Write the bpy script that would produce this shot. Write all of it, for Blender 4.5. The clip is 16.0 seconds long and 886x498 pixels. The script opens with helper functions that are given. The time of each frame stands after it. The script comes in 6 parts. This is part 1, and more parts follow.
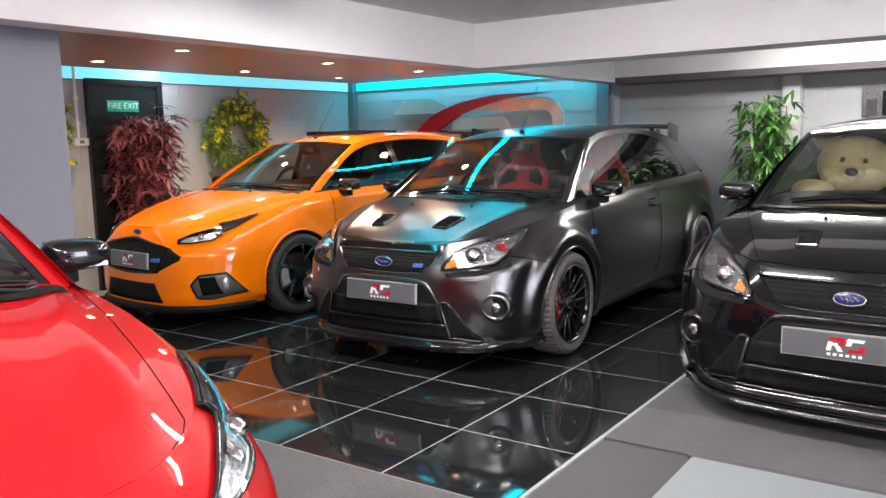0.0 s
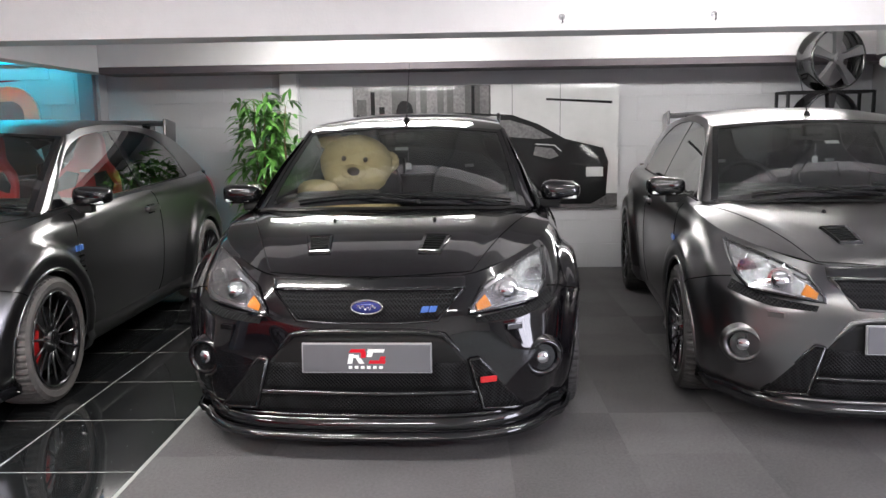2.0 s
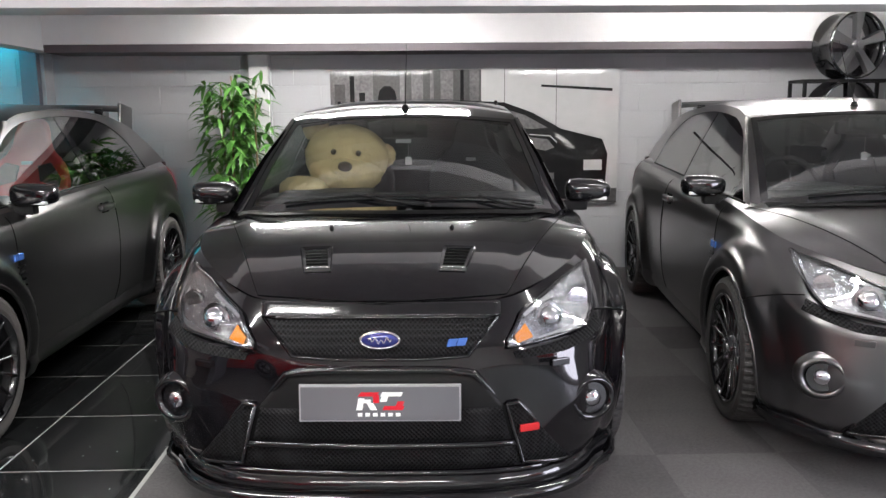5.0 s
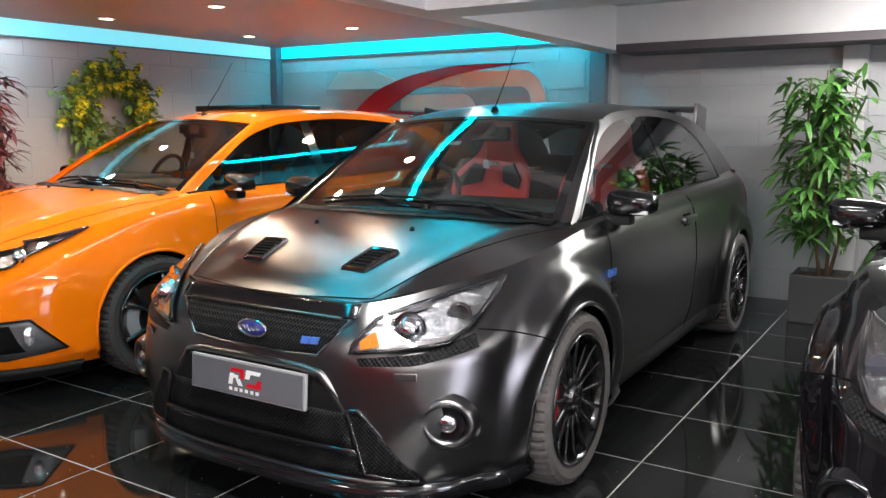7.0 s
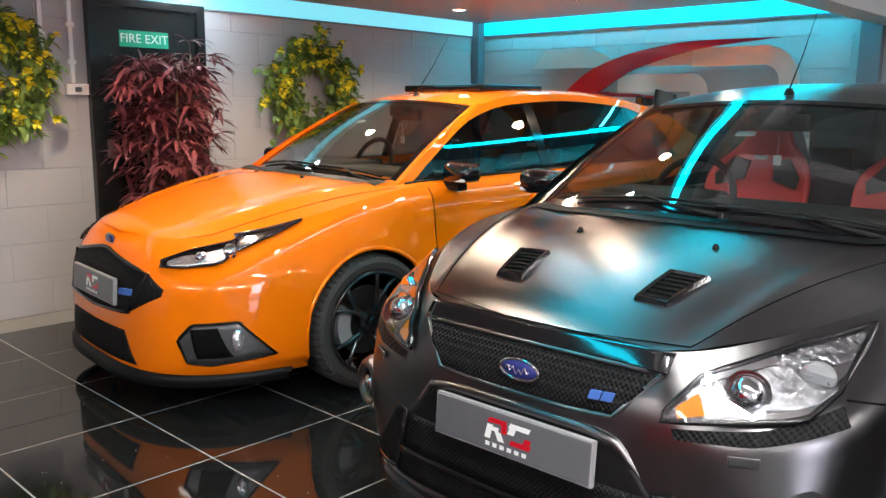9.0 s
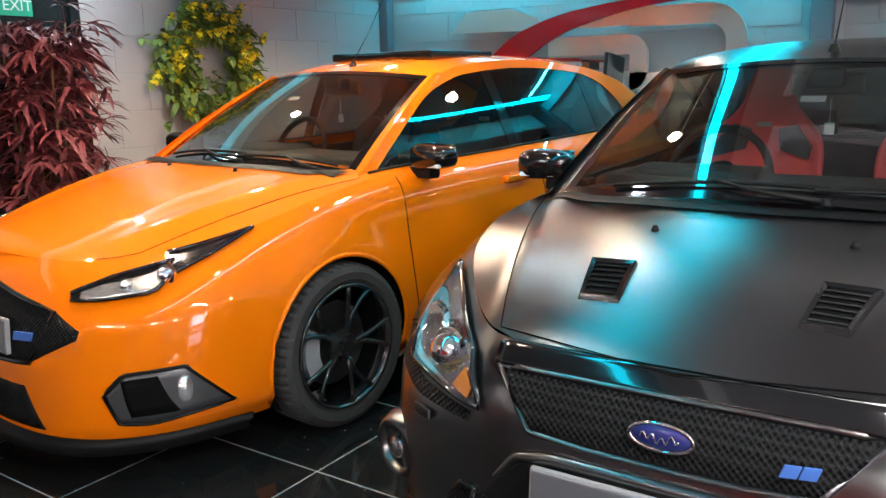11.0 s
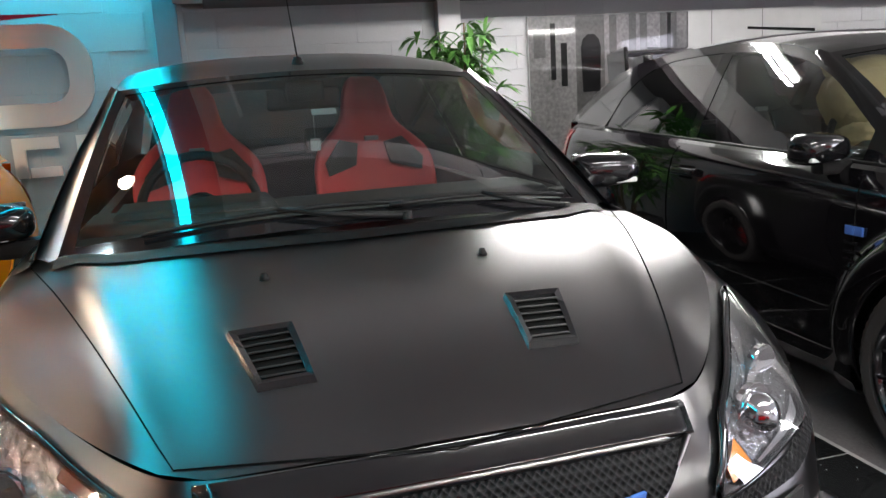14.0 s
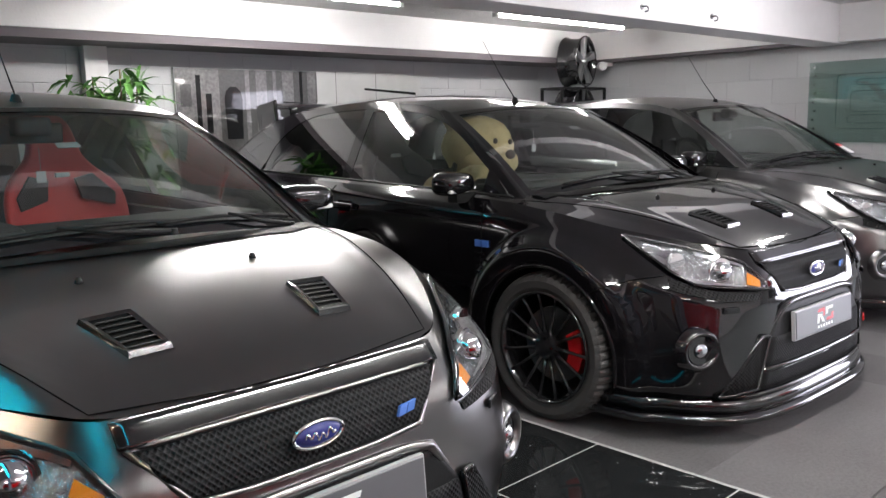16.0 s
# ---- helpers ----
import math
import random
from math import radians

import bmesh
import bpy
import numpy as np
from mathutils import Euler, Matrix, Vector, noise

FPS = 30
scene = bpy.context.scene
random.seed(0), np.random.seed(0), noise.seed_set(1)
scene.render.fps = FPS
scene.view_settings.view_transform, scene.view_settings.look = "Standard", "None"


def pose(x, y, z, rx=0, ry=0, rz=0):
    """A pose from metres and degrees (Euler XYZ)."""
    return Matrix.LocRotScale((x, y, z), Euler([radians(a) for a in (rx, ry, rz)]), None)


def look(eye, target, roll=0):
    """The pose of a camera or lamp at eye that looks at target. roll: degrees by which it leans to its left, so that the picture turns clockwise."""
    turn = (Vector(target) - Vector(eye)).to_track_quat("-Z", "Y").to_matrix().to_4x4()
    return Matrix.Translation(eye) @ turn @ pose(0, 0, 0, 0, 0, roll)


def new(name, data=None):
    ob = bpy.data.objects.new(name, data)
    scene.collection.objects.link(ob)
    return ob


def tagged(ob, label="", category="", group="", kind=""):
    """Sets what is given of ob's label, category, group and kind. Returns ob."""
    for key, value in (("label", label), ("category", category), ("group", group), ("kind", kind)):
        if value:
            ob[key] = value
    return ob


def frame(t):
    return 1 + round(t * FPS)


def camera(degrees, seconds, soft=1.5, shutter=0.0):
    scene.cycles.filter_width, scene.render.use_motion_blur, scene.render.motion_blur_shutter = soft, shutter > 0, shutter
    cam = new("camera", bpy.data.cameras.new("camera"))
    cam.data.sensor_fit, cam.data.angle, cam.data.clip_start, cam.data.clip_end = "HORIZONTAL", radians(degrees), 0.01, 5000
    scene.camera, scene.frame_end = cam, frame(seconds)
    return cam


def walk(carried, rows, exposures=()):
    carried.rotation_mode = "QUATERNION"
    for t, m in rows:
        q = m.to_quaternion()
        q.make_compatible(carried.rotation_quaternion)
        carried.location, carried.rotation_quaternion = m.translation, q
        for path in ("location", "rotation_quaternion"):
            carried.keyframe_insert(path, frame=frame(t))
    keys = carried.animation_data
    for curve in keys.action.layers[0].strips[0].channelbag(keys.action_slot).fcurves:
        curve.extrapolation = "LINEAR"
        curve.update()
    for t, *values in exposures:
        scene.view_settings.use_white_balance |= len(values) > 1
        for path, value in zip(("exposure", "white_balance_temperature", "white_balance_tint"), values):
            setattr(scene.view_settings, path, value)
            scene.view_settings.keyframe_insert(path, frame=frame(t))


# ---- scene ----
cam = camera(56.8, 16.0)
PATH = [
    (0, (0.491, -3.7, 1.369), (-0.646, -2.076, 1.102), -1.4),
    (0.5, (0.393, -3.578, 1.38), (-0.442, -1.779, 1.117), -1.3),
    (0.7, (0.363, -3.523, 1.377), (-0.359, -1.677, 1.113), -1.3),
    (1, (0.329, -3.457, 1.37), (-0.209, -1.55, 1.101), -0.9),
    (1.5, (0.315, -3.297, 1.356), (-0.001, -1.342, 1.078), -1.2),
    (2, (0.333, -3.115, 1.356), (0.282, -1.137, 1.064), -0.9),
    (2.5, (0.305, -2.97, 1.354), (0.543, -1.007, 1.06), -1.4),
    (3, (0.248, -2.853, 1.353), (0.731, -0.935, 1.057), -1.0),
    (3.2, (0.229, -2.823, 1.349), (0.745, -0.914, 1.054), -0.9),
    (5.5, (-0.074, -2.323, 1.371), (-0.291, -0.362, 1.044), -0.4),
    (6, (-0.321, -2.155, 1.326), (-0.841, -0.248, 1.017), -0.4),
    (6.5, (-0.465, -1.989, 1.321), (-1.284, -0.189, 1.022), -0.3),
    (7, (-0.615, -1.844, 1.327), (-1.669, -0.17, 1.029), -0.1),
    (7.5, (-0.798, -1.751, 1.33), (-1.953, -0.146, 1.031), -0.1),
    (8, (-0.985, -1.704, 1.329), (-2.248, -0.183, 1.024), 0.6),
    (8.5, (-1.162, -1.623, 1.321), (-2.503, -0.173, 1.003), 0.6),
    (8.7, (-1.225, -1.587, 1.331), (-2.58, -0.154, 1.001), 0.7),
    (10.8, (-2.097, -1.369, 1.336), (-3.262, 0.201, 0.912), -1.2),
    (11, (-2.154, -1.329, 1.334), (-3.248, 0.294, 0.923), -1.1),
    (11.5, (-2.309, -1.246, 1.346), (-3.179, 0.511, 0.947), -1.7),
    (12, (-2.478, -1.167, 1.34), (-3.088, 0.696, 0.943), -1.8),
    (12.5, (-2.599, -1.046, 1.32), (-3.025, 0.868, 0.924), -1.9),
    (13, (-2.717, -0.945, 1.316), (-2.844, 1.01, 0.914), -2.3),
    (13.5, (-2.854, -0.917, 1.311), (-2.688, 1.034, 0.905), -3.9),
    (14, (-2.958, -0.937, 1.293), (-2.444, 0.957, 0.907), -3.4),
    (14.5, (-3.048, -1.023, 1.28), (-2.253, 0.778, 0.925), -2.9),
    (15, (-3.216, -1.104, 1.305), (-2.159, 0.563, 0.985), -2.1),
    (15.5, (-3.415, -1.142, 1.305), (-2.17, 0.392, 0.995), -1.7),
    (16, (-3.58, -1.266, 1.285), (-2.225, 0.174, 0.982), -1.4),
]
walk(cam, [(t, look(eye, target, roll)) for t, eye, target, roll in PATH])

# ---- light ----
world = bpy.data.worlds.new("world")
scene.world = world
world.use_nodes = True
world.node_tree.nodes["Background"].inputs[0].default_value = (0.6, 0.65, 0.7, 1)
world.node_tree.nodes["Background"].inputs[1].default_value = 0.001


def area_lamp(name, m, sx, sy, watts, colour):
    d = bpy.data.lights.new(name, "AREA")
    d.shape, d.size, d.size_y, d.energy, d.color = "RECTANGLE", sx, sy, watts, colour
    ob = new(name, d)
    ob.matrix_world = m
    return ob


def spot_lamp(name, x, y, z, watts, colour):
    d = bpy.data.lights.new(name, "SPOT")
    d.energy, d.color, d.spot_size, d.spot_blend, d.shadow_soft_size = watts, colour, radians(146), 0.7, 0.04
    ob = new(name, d)
    ob.matrix_world = pose(x, y, z)
    return ob


# The pair at y 3.48 is seen; the others are unseen, added for light.
TUBES = [(2.46, 3.48, 2.19, 1.8, 4), (-0.4, 3.48, 2.19, 1.8, 52), (1.7, 0.5, 2.19, 1.8, 10), (-1.4, -0.5, 2.19, 1.8, 60),
         # Unseen row at y -3.6, added to brighten the cars' fronts.
         (2.6, -3.6, 2.19, 1.8, 70), (-0.6, -3.6, 2.19, 1.8, 80), (-3.9, -3.6, 2.19, 1.8, 80)]
for tx, ty, tz, tl, tw in TUBES:
    area_lamp("tube_lamp", pose(tx, ty, tz - 0.08), tl, 0.05, tw, (1.0, 0.985, 0.955))
area_lamp("daylight_lamp", look((4.11, -2.15, 1.05), (0.0, -2.15, 1.05)), 1.7, 1.7, 130, (0.87, 0.85, 1.0))
area_lamp("cove_lamp", look((-4.9, 4.42, 2.18), (-4.9, 4.5, 1.0)), 3.2, 0.04, 22, (0.05, 0.75, 1.0))
area_lamp("cove_lamp", look((-6.55, 1.5, 2.18), (-6.6, 1.5, 1.0)) @ pose(0, 0, 0, 0, 0, 90), 5.6, 0.04, 140, (0.72, 0.92, 1.0))
SPOTS = [(x, y) for x in (-5.68, -4.6) for y in (0.29, 1.85, 3.2)] + [(-3.6, 0.29), (-3.6, 1.85), (-3.6, 3.2)]
for sx, sy in SPOTS:
    spot_lamp("downlight_lamp", sx, sy, 2.04, 76 if sx < -4 else 18, (1.0, 0.8, 0.58))


# ---- materials ----
def mat(name, colour, rough=0.5, metal=0.0, coat=0.0, noise_amt=0.0, scale=20.0, bump=0.0, bump_scale=200.0, emit=None, strength=0.0,
        trans=0.0, rnd=0.0, coarse=1.6, rough_var=0.0, spec=0.5):
    """A node material: base colour varied by noise at two scales, relief and gloss."""
    m = bpy.data.materials.new(name)
    m.use_nodes = True
    nt = m.node_tree
    b = nt.nodes["Principled BSDF"]
    b.inputs["Base Color"].default_value = (*colour, 1)
    b.inputs["Roughness"].default_value = rough
    b.inputs["Metallic"].default_value = metal
    b.inputs["Coat Weight"].default_value = coat
    b.inputs["Coat Roughness"].default_value = 0.03
    b.inputs["Transmission Weight"].default_value = trans
    b.inputs["Specular IOR Level"].default_value = spec
    if emit:
        b.inputs["Emission Color"].default_value = (*emit, 1)
        b.inputs["Emission Strength"].default_value = strength
    tc = nt.nodes.new("ShaderNodeTexCoord")
    if noise_amt or rnd or rough_var:
        n1 = nt.nodes.new("ShaderNodeTexNoise")
        n1.inputs["Scale"].default_value, n1.inputs["Detail"].default_value = scale, 6
        n2 = nt.nodes.new("ShaderNodeTexNoise")
        n2.inputs["Scale"].default_value, n2.inputs["Detail"].default_value = coarse, 3
        nt.links.new(tc.outputs["Object"], n1.inputs["Vector"])
        geo = nt.nodes.new("ShaderNodeNewGeometry")
        nt.links.new(geo.outputs["Position"], n2.inputs["Vector"])
        add = nt.nodes.new("ShaderNodeMath")
        add.operation = "ADD"
        nt.links.new(n1.outputs["Fac"], add.inputs[0])
        nt.links.new(n2.outputs["Fac"], add.inputs[1])
        last = add
        if rnd:
            oi = nt.nodes.new("ShaderNodeObjectInfo")
            ma = nt.nodes.new("ShaderNodeMath")
            ma.operation = "MULTIPLY_ADD"
            ma.inputs[1].default_value = rnd / max(noise_amt, 0.02)
            nt.links.new(oi.outputs["Random"], ma.inputs[0])
            nt.links.new(add.outputs[0], ma.inputs[2])
            last = ma
        mr = nt.nodes.new("ShaderNodeMapRange")
        mr.inputs["From Min"].default_value, mr.inputs["From Max"].default_value = 0.5, 1.5
        mr.inputs["To Min"].default_value, mr.inputs["To Max"].default_value = 1 - noise_amt, 1 + noise_amt
        mr.clamp = False
        nt.links.new(last.outputs[0], mr.inputs["Value"])
        hs = nt.nodes.new("ShaderNodeHueSaturation")
        hs.inputs["Color"].default_value = (*colour, 1)
        nt.links.new(mr.outputs[0], hs.inputs["Value"])
        nt.links.new(hs.outputs["Color"], b.inputs["Base Color"])
        if rough_var:
            mr2 = nt.nodes.new("ShaderNodeMapRange")
            mr2.inputs["To Min"].default_value, mr2.inputs["To Max"].default_value = max(rough - rough_var, 0.01), rough + rough_var
            mr2.inputs["From Min"].default_value, mr2.inputs["From Max"].default_value = 0.3, 0.7
            nt.links.new(n2.outputs["Fac"], mr2.inputs["Value"])
            nt.links.new(mr2.outputs[0], b.inputs["Roughness"])
    if bump:
        nb = nt.nodes.new("ShaderNodeTexNoise")
        nb.inputs["Scale"].default_value, nb.inputs["Detail"].default_value = bump_scale, 4
        nt.links.new(tc.outputs["Object"], nb.inputs["Vector"])
        bp = nt.nodes.new("ShaderNodeBump")
        bp.inputs["Strength"].default_value, bp.inputs["Distance"].default_value = bump, 0.01
        nt.links.new(nb.outputs["Fac"], bp.inputs["Height"])
        nt.links.new(bp.outputs["Normal"], b.inputs["Normal"])
    return m


def glass_mat(name, tint, opacity):
    """Thin glass: a clear see-through sheet with a tint, under a mirror gloss that grows at a glancing angle."""
    m = bpy.data.materials.new(name)
    m.use_nodes = True
    nt = m.node_tree
    out = nt.nodes["Material Output"]
    nt.nodes.remove(nt.nodes["Principled BSDF"])
    tr = nt.nodes.new("ShaderNodeBsdfTransparent")
    tr.inputs[0].default_value = (*[c * (1 - opacity) for c in tint], 1)
    gl = nt.nodes.new("ShaderNodeBsdfGlossy")
    gl.inputs["Roughness"].default_value = 0.015
    lw = nt.nodes.new("ShaderNodeLayerWeight")
    lw.inputs["Blend"].default_value = 0.5
    pw = nt.nodes.new("ShaderNodeMath")
    pw.operation, pw.inputs[1].default_value = "POWER", 2.9
    nt.links.new(lw.outputs["Facing"], pw.inputs[0])
    fr = nt.nodes.new("ShaderNodeMath")
    fr.operation, fr.inputs[1].default_value, fr.inputs[2].default_value = "MULTIPLY_ADD", 0.85, 0.095
    nt.links.new(pw.outputs[0], fr.inputs[0])
    mx = nt.nodes.new("ShaderNodeMixShader")
    nt.links.new(fr.outputs[0], mx.inputs[0])
    nt.links.new(tr.outputs[0], mx.inputs[1])
    nt.links.new(gl.outputs[0], mx.inputs[2])
    nt.links.new(mx.outputs[0], out.inputs[0])
    return m


def satin_mat(name, base, face, edge, rough):
    """Satin film: a dark base under a soft sheen that grows towards a glancing angle, with faint relief."""
    m = bpy.data.materials.new(name)
    m.use_nodes = True
    nt = m.node_tree
    out = nt.nodes["Material Output"]
    nt.nodes.remove(nt.nodes["Principled BSDF"])
    df = nt.nodes.new("ShaderNodeBsdfDiffuse")
    df.inputs[0].default_value = (*base, 1)
    gl = nt.nodes.new("ShaderNodeBsdfGlossy")
    gl.distribution = "BECKMANN"
    gl.inputs["Color"].default_value = (1.0, 0.985, 0.99, 1)
    tc = nt.nodes.new("ShaderNodeTexCoord")
    no = nt.nodes.new("ShaderNodeTexNoise")
    no.inputs["Scale"].default_value, no.inputs["Detail"].default_value = 3.0, 4
    mr = nt.nodes.new("ShaderNodeMapRange")
    mr.inputs["To Min"].default_value, mr.inputs["To Max"].default_value = rough - 0.03, rough + 0.03
    nt.links.new(tc.outputs["Object"], no.inputs["Vector"])
    nt.links.new(no.outputs["Fac"], mr.inputs["Value"])
    nt.links.new(mr.outputs[0], gl.inputs["Roughness"])
    lw = nt.nodes.new("ShaderNodeLayerWeight")
    lw.inputs["Blend"].default_value = 0.5
    pw = nt.nodes.new("ShaderNodeMath")
    pw.operation, pw.inputs[1].default_value = "POWER", 3.2
    fr = nt.nodes.new("ShaderNodeMath")
    fr.operation, fr.inputs[1].default_value, fr.inputs[2].default_value = "MULTIPLY_ADD", edge, face
    mx = nt.nodes.new("ShaderNodeMixShader")
    for a, b in ((lw.outputs["Facing"], pw.inputs[0]), (pw.outputs[0], fr.inputs[0]), (fr.outputs[0], mx.inputs[0]), (df.outputs[0], mx.inputs[1]), (gl.outputs[0], mx.inputs[2]), (mx.outputs[0], out.inputs[0])):
        nt.links.new(a, b)
    return m


def add_sparkle(m):
    """Tiny pale mineral flecks, scattered thinly in dark stone."""
    nt = m.node_tree
    b = nt.nodes["Principled BSDF"]
    was = b.inputs["Base Color"].links[0].from_socket
    geo = nt.nodes.new("ShaderNodeNewGeometry")
    vo = nt.nodes.new("ShaderNodeTexVoronoi")
    vo.inputs["Scale"].default_value = 22.0
    lt = nt.nodes.new("ShaderNodeMath")
    lt.operation, lt.inputs[1].default_value = "LESS_THAN", 0.065
    gt = nt.nodes.new("ShaderNodeMath")
    gt.operation, gt.inputs[1].default_value = "GREATER_THAN", 0.62
    sp = nt.nodes.new("ShaderNodeSeparateColor")
    mu = nt.nodes.new("ShaderNodeMath")
    mu.operation = "MULTIPLY"
    mix = nt.nodes.new("ShaderNodeMix")
    mix.data_type = "RGBA"
    mix.inputs[7].default_value = (0.5, 0.55, 0.55, 1)
    for a, c in ((geo.outputs["Position"], vo.inputs["Vector"]), (vo.outputs["Distance"], lt.inputs[0]), (vo.outputs["Color"], sp.inputs[0]), (sp.outputs[0], gt.inputs[0]),
                 (lt.outputs[0], mu.inputs[0]), (gt.outputs[0], mu.inputs[1]), (mu.outputs[0], mix.inputs[0]), (was, mix.inputs[6]), (mix.outputs[2], b.inputs["Base Color"])):
        nt.links.new(a, c)


def mesh_grille_mat(name):
    """Black woven grille: fine cells in relief, each hole's shade painted near black."""
    m = mat(name, (0.008, 0.008, 0.009), 0.55, spec=0.1)
    nt = m.node_tree
    b = nt.nodes["Principled BSDF"]
    tc = nt.nodes.new("ShaderNodeTexCoord")
    mp = nt.nodes.new("ShaderNodeMapping")
    mp.inputs["Scale"].default_value = (92, 92, 92)
    mp.inputs["Rotation"].default_value = (0, radians(45), 0)
    vo = nt.nodes.new("ShaderNodeTexVoronoi")
    vo.inputs["Randomness"].default_value = 0.0
    vo.inputs["Scale"].default_value = 1.0
    bp = nt.nodes.new("ShaderNodeBump")
    bp.inputs["Strength"].default_value, bp.inputs["Distance"].default_value = 0.7, 0.008
    cr = nt.nodes.new("ShaderNodeMapRange")
    cr.inputs["From Min"].default_value, cr.inputs["From Max"].default_value = 0.25, 0.6
    hs = nt.nodes.new("ShaderNodeMix")
    hs.data_type = "RGBA"
    hs.inputs[6].default_value, hs.inputs[7].default_value = (0.0005, 0.0005, 0.0005, 1), (0.012, 0.012, 0.013, 1)
    for a, bb in ((tc.outputs["Object"], mp.inputs["Vector"]), (mp.outputs["Vector"], vo.inputs["Vector"]), (vo.outputs["Distance"], bp.inputs["Height"]),
                  (bp.outputs["Normal"], b.inputs["Normal"]), (vo.outputs["Distance"], cr.inputs["Value"]), (cr.outputs[0], hs.inputs[0]),
                  (hs.outputs[2], b.inputs["Base Color"])):
        nt.links.new(a, bb)
    return m


M = {}
M["block"] = mat("painted_block", (0.385, 0.385, 0.40), 0.62, noise_amt=0.05, scale=60, bump=0.25, bump_scale=120, rnd=0.015)
M["mortar"] = mat("mortar", (0.39, 0.39, 0.405), 0.8, noise_amt=0.08, scale=90)
M["white"] = mat("white_paint", (0.70, 0.685, 0.695), 0.6, noise_amt=0.04, scale=12, bump=0.15, bump_scale=60)
M["post_paint"] = mat("pale_grey_paint", (0.56, 0.55, 0.56), 0.6, noise_amt=0.05, scale=15)
M["ceil"] = mat("rough_ceiling", (0.58, 0.57, 0.57), 0.75, noise_amt=0.12, scale=14, bump=0.6, bump_scale=25)
M["panelceil"] = mat("glossy_mauve_ceiling", (0.32, 0.25, 0.25), 0.35, noise_amt=0.04, scale=8)
M["dark_mauve"] = mat("dark_mauve", (0.09, 0.075, 0.085), 0.6, noise_amt=0.1)
M["tile"] = mat("black_granite_tile", (0.009, 0.0095, 0.010), 0.055, noise_amt=0.25, scale=80, rnd=0.1, rough_var=0.025, spec=0.7)
add_sparkle(M["tile"])
M["grout"] = mat("pale_grout", (0.30, 0.30, 0.29), 0.8, noise_amt=0.15, scale=60)
M["carpet"] = mat("carpet_tile", (0.072, 0.068, 0.070), 0.95, noise_amt=0.6, scale=75, bump=0.7, bump_scale=500, rnd=0.32)
M["carpet_base"] = mat("carpet_base", (0.07, 0.066, 0.068), 0.95, noise_amt=0.1, scale=300)
M["pale_floor"] = mat("pale_painted_floor", (0.23, 0.25, 0.26), 0.45, noise_amt=0.06, scale=15)
M["column"] = mat("blue_grey_paint", (0.155, 0.163, 0.195), 0.55, noise_amt=0.05, scale=20, bump=0.1, bump_scale=60)
# Hidden cove light on the wall tops, put into glowing bands.
M["cove_cyan"] = mat("cove_cyan_glow", (0.02, 0.3, 0.35), 0.5, emit=(0.0, 0.60, 0.78), strength=1.5)
M["cove_pale"] = mat("cove_pale_glow", (0.1, 0.3, 0.35), 0.5, emit=(0.20, 0.72, 0.86), strength=1.0)
M["led_gap"] = mat("cyan_gap_led", (0.02, 0.3, 0.35), 0.5, emit=(0.0, 0.55, 0.75), strength=24.0)
M["tube"] = mat("lit_tube", (0.9, 0.9, 0.9), 0.4, emit=(1.0, 0.985, 0.955), strength=78.0)
M["day"] = mat("overcast_day", (0.5, 0.5, 0.55), 0.9, emit=(0.86, 0.86, 1.0), strength=2.5)
M["bulb"] = mat("lit_bulb", (0.9, 0.9, 0.9), 0.4, emit=(1.0, 0.85, 0.66), strength=22.0)
M["plastic_white"] = mat("white_plastic", (0.75, 0.75, 0.74), 0.4)
M["steel"] = mat("brushed_steel", (0.80, 0.78, 0.75), 0.28, metal=0.8, noise_amt=0.12, scale=3.0, bump=0.12, bump_scale=3.5)
nt = M["steel"].node_tree
steel_way = nt.nodes.new("ShaderNodeCombineXYZ")
steel_way.inputs[2].default_value = 1.0
nt.links.new(steel_way.outputs[0], nt.nodes["Principled BSDF"].inputs["Tangent"])
nt.nodes["Principled BSDF"].inputs["Anisotropic"].default_value = 0.9
M["red_gloss"] = mat("red_gloss", (0.55, 0.008, 0.02), 0.2, coat=0.6)
M["door_black"] = mat("black_door_paint", (0.011, 0.012, 0.013), 0.22, noise_amt=0.2, scale=20, bump=0.12, bump_scale=40)
# A faint emission is added to the sign panel's own green.
M["exit_green"] = mat("exit_green", (0.01, 0.30, 0.17), 0.4, emit=(0.0, 0.30, 0.17), strength=0.25)
M["letter_white"] = mat("letter_white", (0.85, 0.87, 0.85), 0.5)
M["leaf_green"] = mat("green_leaf", (0.065, 0.185, 0.03), 0.45, noise_amt=0.35, scale=9, rnd=0.0)
M["leaf_olive"] = mat("olive_leaf", (0.14, 0.22, 0.045), 0.5, noise_amt=0.35, scale=14)
M["flower_yellow"] = mat("yellow_flower", (0.85, 0.74, 0.04), 0.55, noise_amt=0.2, scale=30)
M["leaf_red"] = mat("burgundy_leaf", (0.16, 0.034, 0.045), 0.5, noise_amt=0.35, scale=12)
M["bark"] = mat("bark", (0.16, 0.11, 0.06), 0.8, noise_amt=0.3, scale=40, bump=0.5, bump_scale=60)
M["planter"] = mat("dark_planter", (0.05, 0.052, 0.055), 0.5, noise_amt=0.2, scale=20, bump=0.2, bump_scale=30)
M["soil"] = mat("soil", (0.05, 0.035, 0.02), 0.95, noise_amt=0.4, scale=80, bump=1.0, bump_scale=60)
M["rubber"] = mat("tyre_rubber", (0.032, 0.030, 0.030), 0.75, noise_amt=0.15, scale=50, bump=0.15, bump_scale=90)
# Dust, plus daylight on the tread painted into a paler colour.
M["rubber_dusty_lit"] = mat("dusty_daylit_rubber", (0.085, 0.078, 0.076), 0.85, noise_amt=0.25, scale=40, bump=0.15, bump_scale=90)
